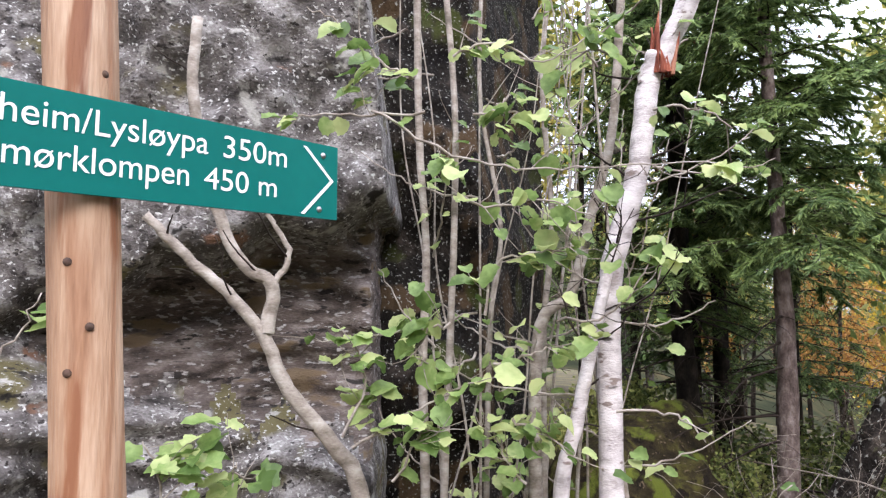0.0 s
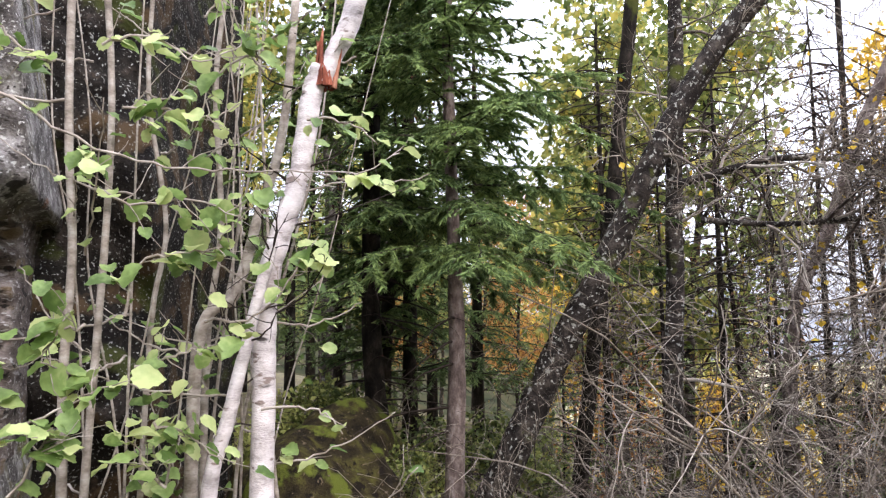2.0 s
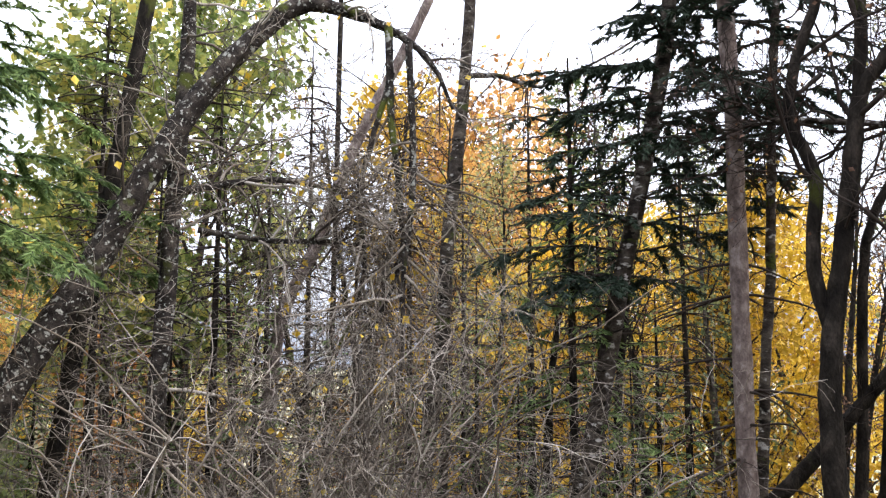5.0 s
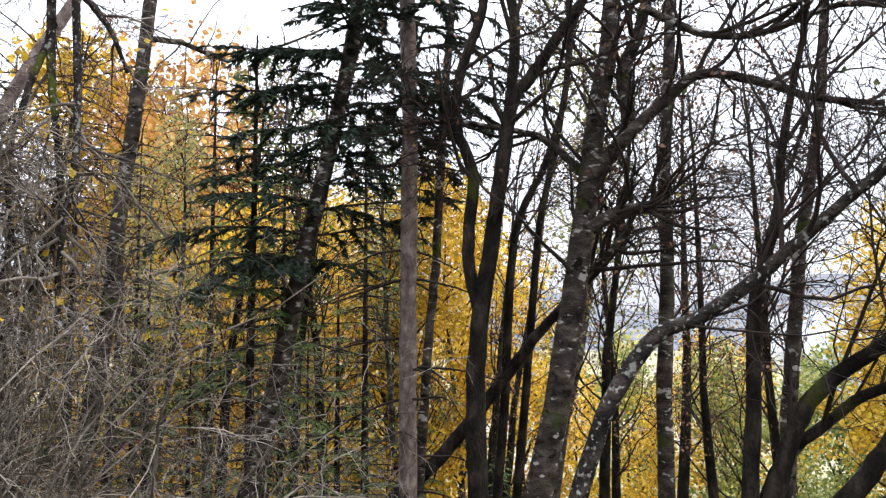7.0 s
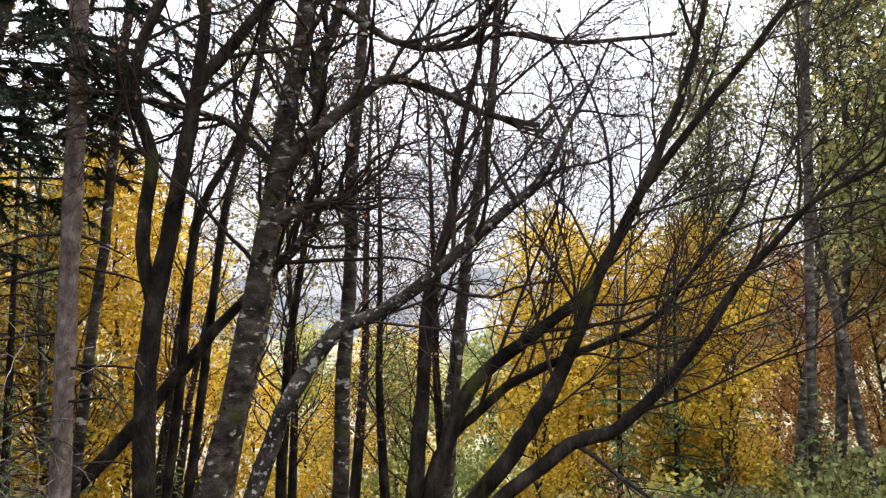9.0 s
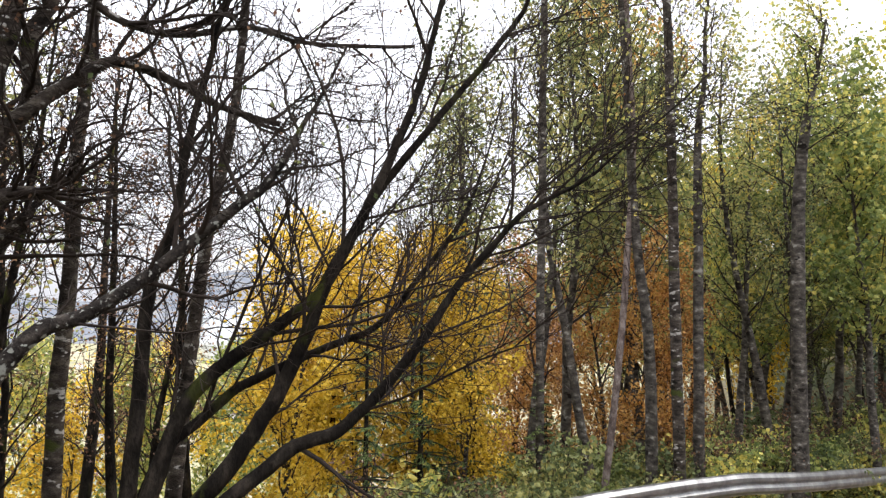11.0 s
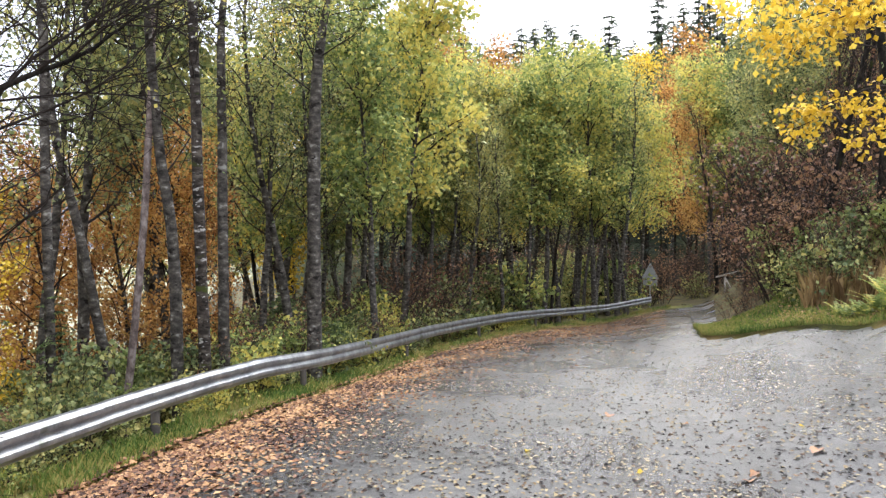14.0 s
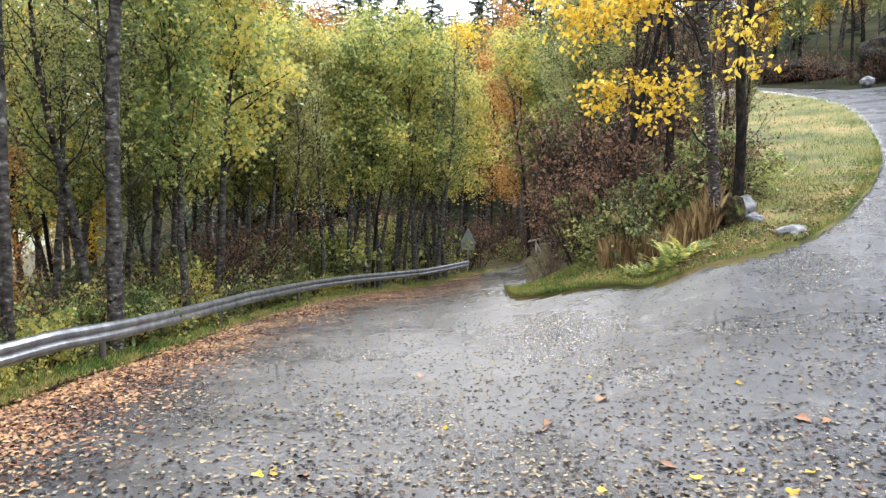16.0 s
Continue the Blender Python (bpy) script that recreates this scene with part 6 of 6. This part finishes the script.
def blades(name, label, material, spots, height, seed, lean=0.5):
    rng = np.random.default_rng(seed)
    n = len(spots)
    pts = np.array([tuple(polar(a, d, h)) for a, d, h in spots])
    a = rng.random(n) * 6.283
    d = np.stack([np.cos(a), np.sin(a), 0 * a], 1)
    s = np.stack([-np.sin(a), np.cos(a), 0 * a], 1)
    h = (height * rng.uniform(0.4, 1.3, n))[:, None]
    w = h * 0.05
    ln = rng.uniform(0.1, lean, (n, 1))
    up = np.array((0, 0, 1.0))
    v = np.stack([pts - s * w, pts + s * w, pts + d * h * ln * 0.4 + up * h * 0.6 + s * w * 0.7, pts + d * h * ln * 1.1 + up * h * 0.9], 1).reshape(-1, 3)
    i = np.arange(n)[:, None] * 4
    b = Buf()
    b.add(v, np.concatenate([i + (0, 1, 2), i + (0, 2, 3)], 0))
    return tagged(new(name, b.mesh(name, material, False)), label, "grass", kind="stuff")


tufts = []
while len(tufts) < 22000:
    az = lr.uniform(140, 217.5)
    a, b_ = VERGE_D(az), RAIL_D(az) + 0.5
    k = lr.random()
    if noise.noise(Vector((az * 0.5, k * 3, 5))) > -0.25:
        tufts.append((az, a + (b_ - a) * k, 0.05 + 0.1 * k ** 1.5))
blades("verge_grass", "short green grass on the verge under the rail", GRASS, tufts, 0.13, 4)
tufts = []
while len(tufts) < 60000:
    az = lr.uniform(218.8, 244.1)
    a = BANK_D(az)
    b_ = BANK_BACK(az)
    tufts.append((az, a + (b_ - a) * lr.random() ** 1.4, 0.08))
blades("bank_grass", "rough grass on the bank", GRASS, tufts, 0.13, 5)
tufts = [(226 + 8 * lr.random(), 19.5 + 5 * lr.random(), 0.08) for _ in range(5000)]
blades("dry_herbs", "dry brown herbs along the bank edge", DRY, tufts, 0.85, 6, 0.35)


# ---- fern, stones, sign ----
def fern(az, d, size):
    rng = np.random.default_rng(int(az * 10))
    ob = thing("fern", "yellow-green bracken fern at the road edge", "fern", "ferns on the bank", place=polar(az, d, 0.1))
    for k in range(9):
        a = k * 0.7 + rng.random() * 0.4
        p = wander(rng, (0, 0, 0), (0.6 * math.cos(a), 0.6 * math.sin(a), 1), size, 10, 0.05, -0.10)
        b = Buf()
        tube(b, p, np.linspace(0.006, 0.002, 11), 4, cap=False)
        for i in range(2, 11):
            t = unit(p[i] - p[i - 1])
            s = unit(np.cross(t, (0, 0, 1)))
            w = size * 0.3 * (1.1 - i / 11)
            for sg in (-1, 1):
                q = p[i]
                b.add([q, q + t * 0.05 * size + s * sg * w * 0.5, q + s * sg * w + t * 0.06 * size - np.array((0, 0, 0.1 * w)), q - t * 0.05 * size + s * sg * w * 0.5], [(0, 1, 2), (0, 2, 3)])
        part("frond", b, LEAF_YG, ob, smooth=False)


for az, d, s in ((230.4, 17.2, 0.75), (231.2, 17.4, 0.9), (232.0, 17.5, 0.8), (229.4, 17.4, 0.6), (228.2, 17.6, 0.5)):
    fern(az, d, s)
stone("boulder", "pale grey broken stone on the bank", STONE, polar(235.7, 20.2, 0.4), (0.26, 0.2, 0.3), 21)
stone("boulder", "dark mossy stone on the bank", MOSS, polar(235.0, 19.9, 0.3), (0.3, 0.25, 0.45), 23)
stone("boulder", "flat grey stone at the road edge", STONE, polar(238.8, 18.2, 0.12), (0.38, 0.25, 0.16), 26)
stone("boulder", "small pale stone in the grass", STONE, polar(236.4, 20.0, 0.2), (0.22, 0.18, 0.14), 28)
stone("rock_outcrop", "dark rock outcrop above the upper road", ROCK_DARK, polar(246.2, 64, 1.0), (4.4, 3.4, 1.8), 31, "rock")
stone("rock_outcrop", "low brown rock bank beside the upper road", ROCK_DARK, polar(239.5, 72, 0.2), (4.0, 3.0, 1.0), 33, "rock")
stone("boulder", "pale stone beside the upper road", STONE, polar(243.2, 57.5, 0.3), (0.5, 0.4, 0.35), 36)


def warning_sign(az, d):
    p = polar(az, d)
    ob = thing("road_sign", "grey back of a triangular road sign with a plate", "road sign", place=p)
    b = Buf()
    tube(b, [(0, 0, -0.3), (0, 0, 2.4)], [0.035, 0.035], 10)
    part("pole", b, SIGN_BACK, ob)
    n = Vector((-math.sin(radians(az)), -math.cos(radians(az)), 0))
    side = n.cross(Vector((0, 0, 1)))
    for nm, pts, off in (("panel", [(-0.47, 1.55), (0.47, 1.55), (0.05, 2.37), (-0.05, 2.37)], 0.05), ("plate", [(-0.38, 1.18), (0.38, 1.18), (0.38, 1.5), (-0.38, 1.5)], 0.05)):
        bm = bmesh.new()
        vs = [bm.verts.new(side * x + Vector((0, 0, z)) + n * o) for o in (off, off - 0.02) for x, z in pts]
        bm.faces.new(vs[:4]), bm.faces.new(vs[:3:-1])
        for i in range(4):
            bm.faces.new((vs[i], vs[(i + 1) % 4], vs[(i + 1) % 4 + 4], vs[i + 4]))
        bmesh.ops.recalc_face_normals(bm, faces=bm.faces)
        me = bm_buf(bm)
        me.materials.append(SIGN_BACK)
        part(nm, me, None, ob)


warning_sign(216.0, 43)
b = thing("barrier", "small weathered wooden barrier by the lower road", "barrier", place=polar(221.2, 42))
for pts in ([(0, 0, -0.2), (0, 0, 1.0)], [(-0.7, 0.2, 1.1), (0.5, -0.1, 0.85)], [(-0.5, 0.1, -0.1), (0, 0, 0.8)]):
    q = Buf()
    tube(q, pts, [0.06, 0.05], 8)
    part("pole", q, GREY_BARK, b)


# ---- maple boughs over the road ----
def maple_bough(seed, start, ends, counts):
    rng = np.random.default_rng(seed)
    s = np.array(start)
    ob = thing("maple_bough", "maple bough with bright yellow lobed leaves", "branch", "maple boughs", place=s)
    pts = []
    for e, n in zip(ends, counts):
        p = smooth_path([np.zeros(3), (np.array(e) - s) * 0.5 + (0, 0, 0.25), np.array(e) - s], 6)
        b = Buf()
        tube(b, p, np.linspace(0.03, 0.008, len(p)), 5, cap=False)
        part("branch", b, TWIG, ob)
        for k in range(n):
            q = p[-1] + rng.normal(0, (0.4, 0.4, 0.16), 3) if k % 3 else p[rng.integers(6, len(p))] + rng.normal(0, 0.2, 3)
            pts.append(q)
    f = Buf()
    leaves(f, rng, pts, 3, 0.13, 0.08, 0.8)
    part("foliage", f, LEAF_YELLOW, ob, smooth=False)


def eye_point(az, el, d):
    return (d * math.sin(radians(az)), d * math.cos(radians(az)), 1.6 + d * math.tan(radians(el)))


trunk_at = eye_point(233.4, 12, 19.5)
maple_bough(61, trunk_at, [eye_point(225.5, 11.5, 17), eye_point(222.6, 11.8, 16.8), eye_point(228.5, 12.5, 17.5), eye_point(224, 10, 17), eye_point(221.5, 13.5, 17), eye_point(226.5, 14, 17)],
            [90, 70, 80, 60, 80, 90])
maple_bough(62, eye_point(233.2, 7, 19.6), [eye_point(225.6, 5.9, 17), eye_point(224.5, 4.9, 16.9), eye_point(226.7, 6.6, 17.2), eye_point(229.8, 6.3, 17.3), eye_point(229.3, 4.5, 17.2)],
            [35, 24, 28, 40, 40])
maple_bough(63, eye_point(234.2, 13, 19.6), [eye_point(235.2, 9.5, 18.6), eye_point(235.5, 7.5, 18.6), eye_point(232.0, 13.5, 18.6)], [40, 30, 60])


# ---- single leaves on the asphalt ----
YELLOW_LEAF = [leaf_mesh(s, 40 + k, LEAF_YELLOW, 3) for k, s in enumerate((0.085, 0.10, 0.075))]
BROWN_LEAF = [leaf_mesh(s, 50 + k, LITTER, 4) for k, s in enumerate((0.12, 0.10, 0.14))]
SINGLES = [(214.3, 7.71, 0), (199.8, 6.38, 0), (201.1, 6.27, 0), (201.5, 6.44, 0), (231.8, 5.83, 0), (239.3, 6.02, 0), (235.4, 5.94, 0), (238.2, 5.64, 0), (225.1, 5.48, 0), (203.5, 6.23, 1), (222.0, 7.68, 1), (229.5, 6.11, 1), (221.3, 7.40, 1), (240.9, 7.20, 1), (238.6, 7.28, 1), (232.5, 9.35, 1), (217.8, 9.86, 1), (212.3, 10.52, 1), (224.8, 9.16, 0), (206.2, 8.33, 0), (225.9, 8.12, 1), (234.9, 8.24, 0)]


def lone_leaf(k, az, d, brown):
    m = (BROWN_LEAF if brown else YELLOW_LEAF)[k % 3]
    ob = new("fallen_leaf", m)
    p = polar(az, d, 0.05)
    ob.matrix_basis = Matrix.Translation(p) @ Euler((0.15 * math.sin(k), 0.2 * math.cos(k * 2), k * 1.9)).to_matrix().to_4x4()
    tagged(ob, "dark brown curled leaf on the asphalt" if brown else "bright yellow leaf lying on the asphalt", "leaf", "fallen leaves on the road")


for k, (az, d, brown) in enumerate(SINGLES):
    lone_leaf(k, az, d, brown)


# ---- valley: houses and smoke ----
def house(seed, az, d):
    r = np.random.default_rng(seed)
    x, y = d * math.sin(radians(az)), d * math.cos(radians(az))
    z = float(np.interp(d, [150, 400], [-62, -106])) if d < 400 else -110
    ob = thing("house", "small pale valley house with a pitched roof", "house", "houses in the valley", place=(x, y, z))
    w, l, h = r.uniform(4, 6), r.uniform(6, 12), r.uniform(4, 7)
    b = Buf()
    c = [(-w, -l), (w, -l), (w, l), (-w, l)]
    b.add([(p, q, -2) for p, q in c] + [(p, q, h) for p, q in c] + [(0, -l, h + 3), (0, l, h + 3)],
          [])
    b.f += [[0, 1, 5, 4], [1, 2, 6, 5], [2, 3, 7, 6], [3, 0, 4, 7], [4, 5, 8], [6, 7, 9]]
    part("wall", b, HOUSE, ob, smooth=False)
    q = Buf()
    q.add([(-w - 0.6, -l - 0.6, h - 0.4), (0, -l - 0.6, h + 3.3), (w + 0.6, -l - 0.6, h - 0.4), (-w - 0.6, l + 0.6, h - 0.4), (0, l + 0.6, h + 3.3), (w + 0.6, l + 0.6, h - 0.4)],
          [(0, 1, 4, 3), (1, 2, 5, 4)])
    part("roof", q, ROOF, ob, smooth=False)
    ob.rotation_euler = (0, 0, r.random() * 3)


hr = np.random.default_rng(8)
for k in range(44):
    house(900 + k, hr.uniform(118, 163), hr.uniform(450, 1500))
smoke = thing("smoke", "thin white smoke drifting over the valley", "smoke", place=(1000 * math.sin(radians(151.5)), 1000 * math.cos(radians(151.5)), -108))
for k in range(6):
    bm = bmesh.new()
    bmesh.ops.create_icosphere(bm, subdivisions=4, radius=1)
    for q in bm.verts:
        q.co *= 1 + 0.5 * noise.fractal(q.co * 1.6 + Vector((k * 7, 0, 0)), 0.9, 2.0, 4)
        q.co = Vector((q.co.x * (24 + 9 * k), q.co.y * 20, q.co.z * (16 + 3 * k)))
    me = bm_buf(bm)
    me.materials.append(SMOKE)
    me.polygons.foreach_set("use_smooth", [True] * len(me.polygons))
    puff = part("puff", me, None, smoke)
    puff.location = (12 * k - 20, 0, 14 + 13 * k)
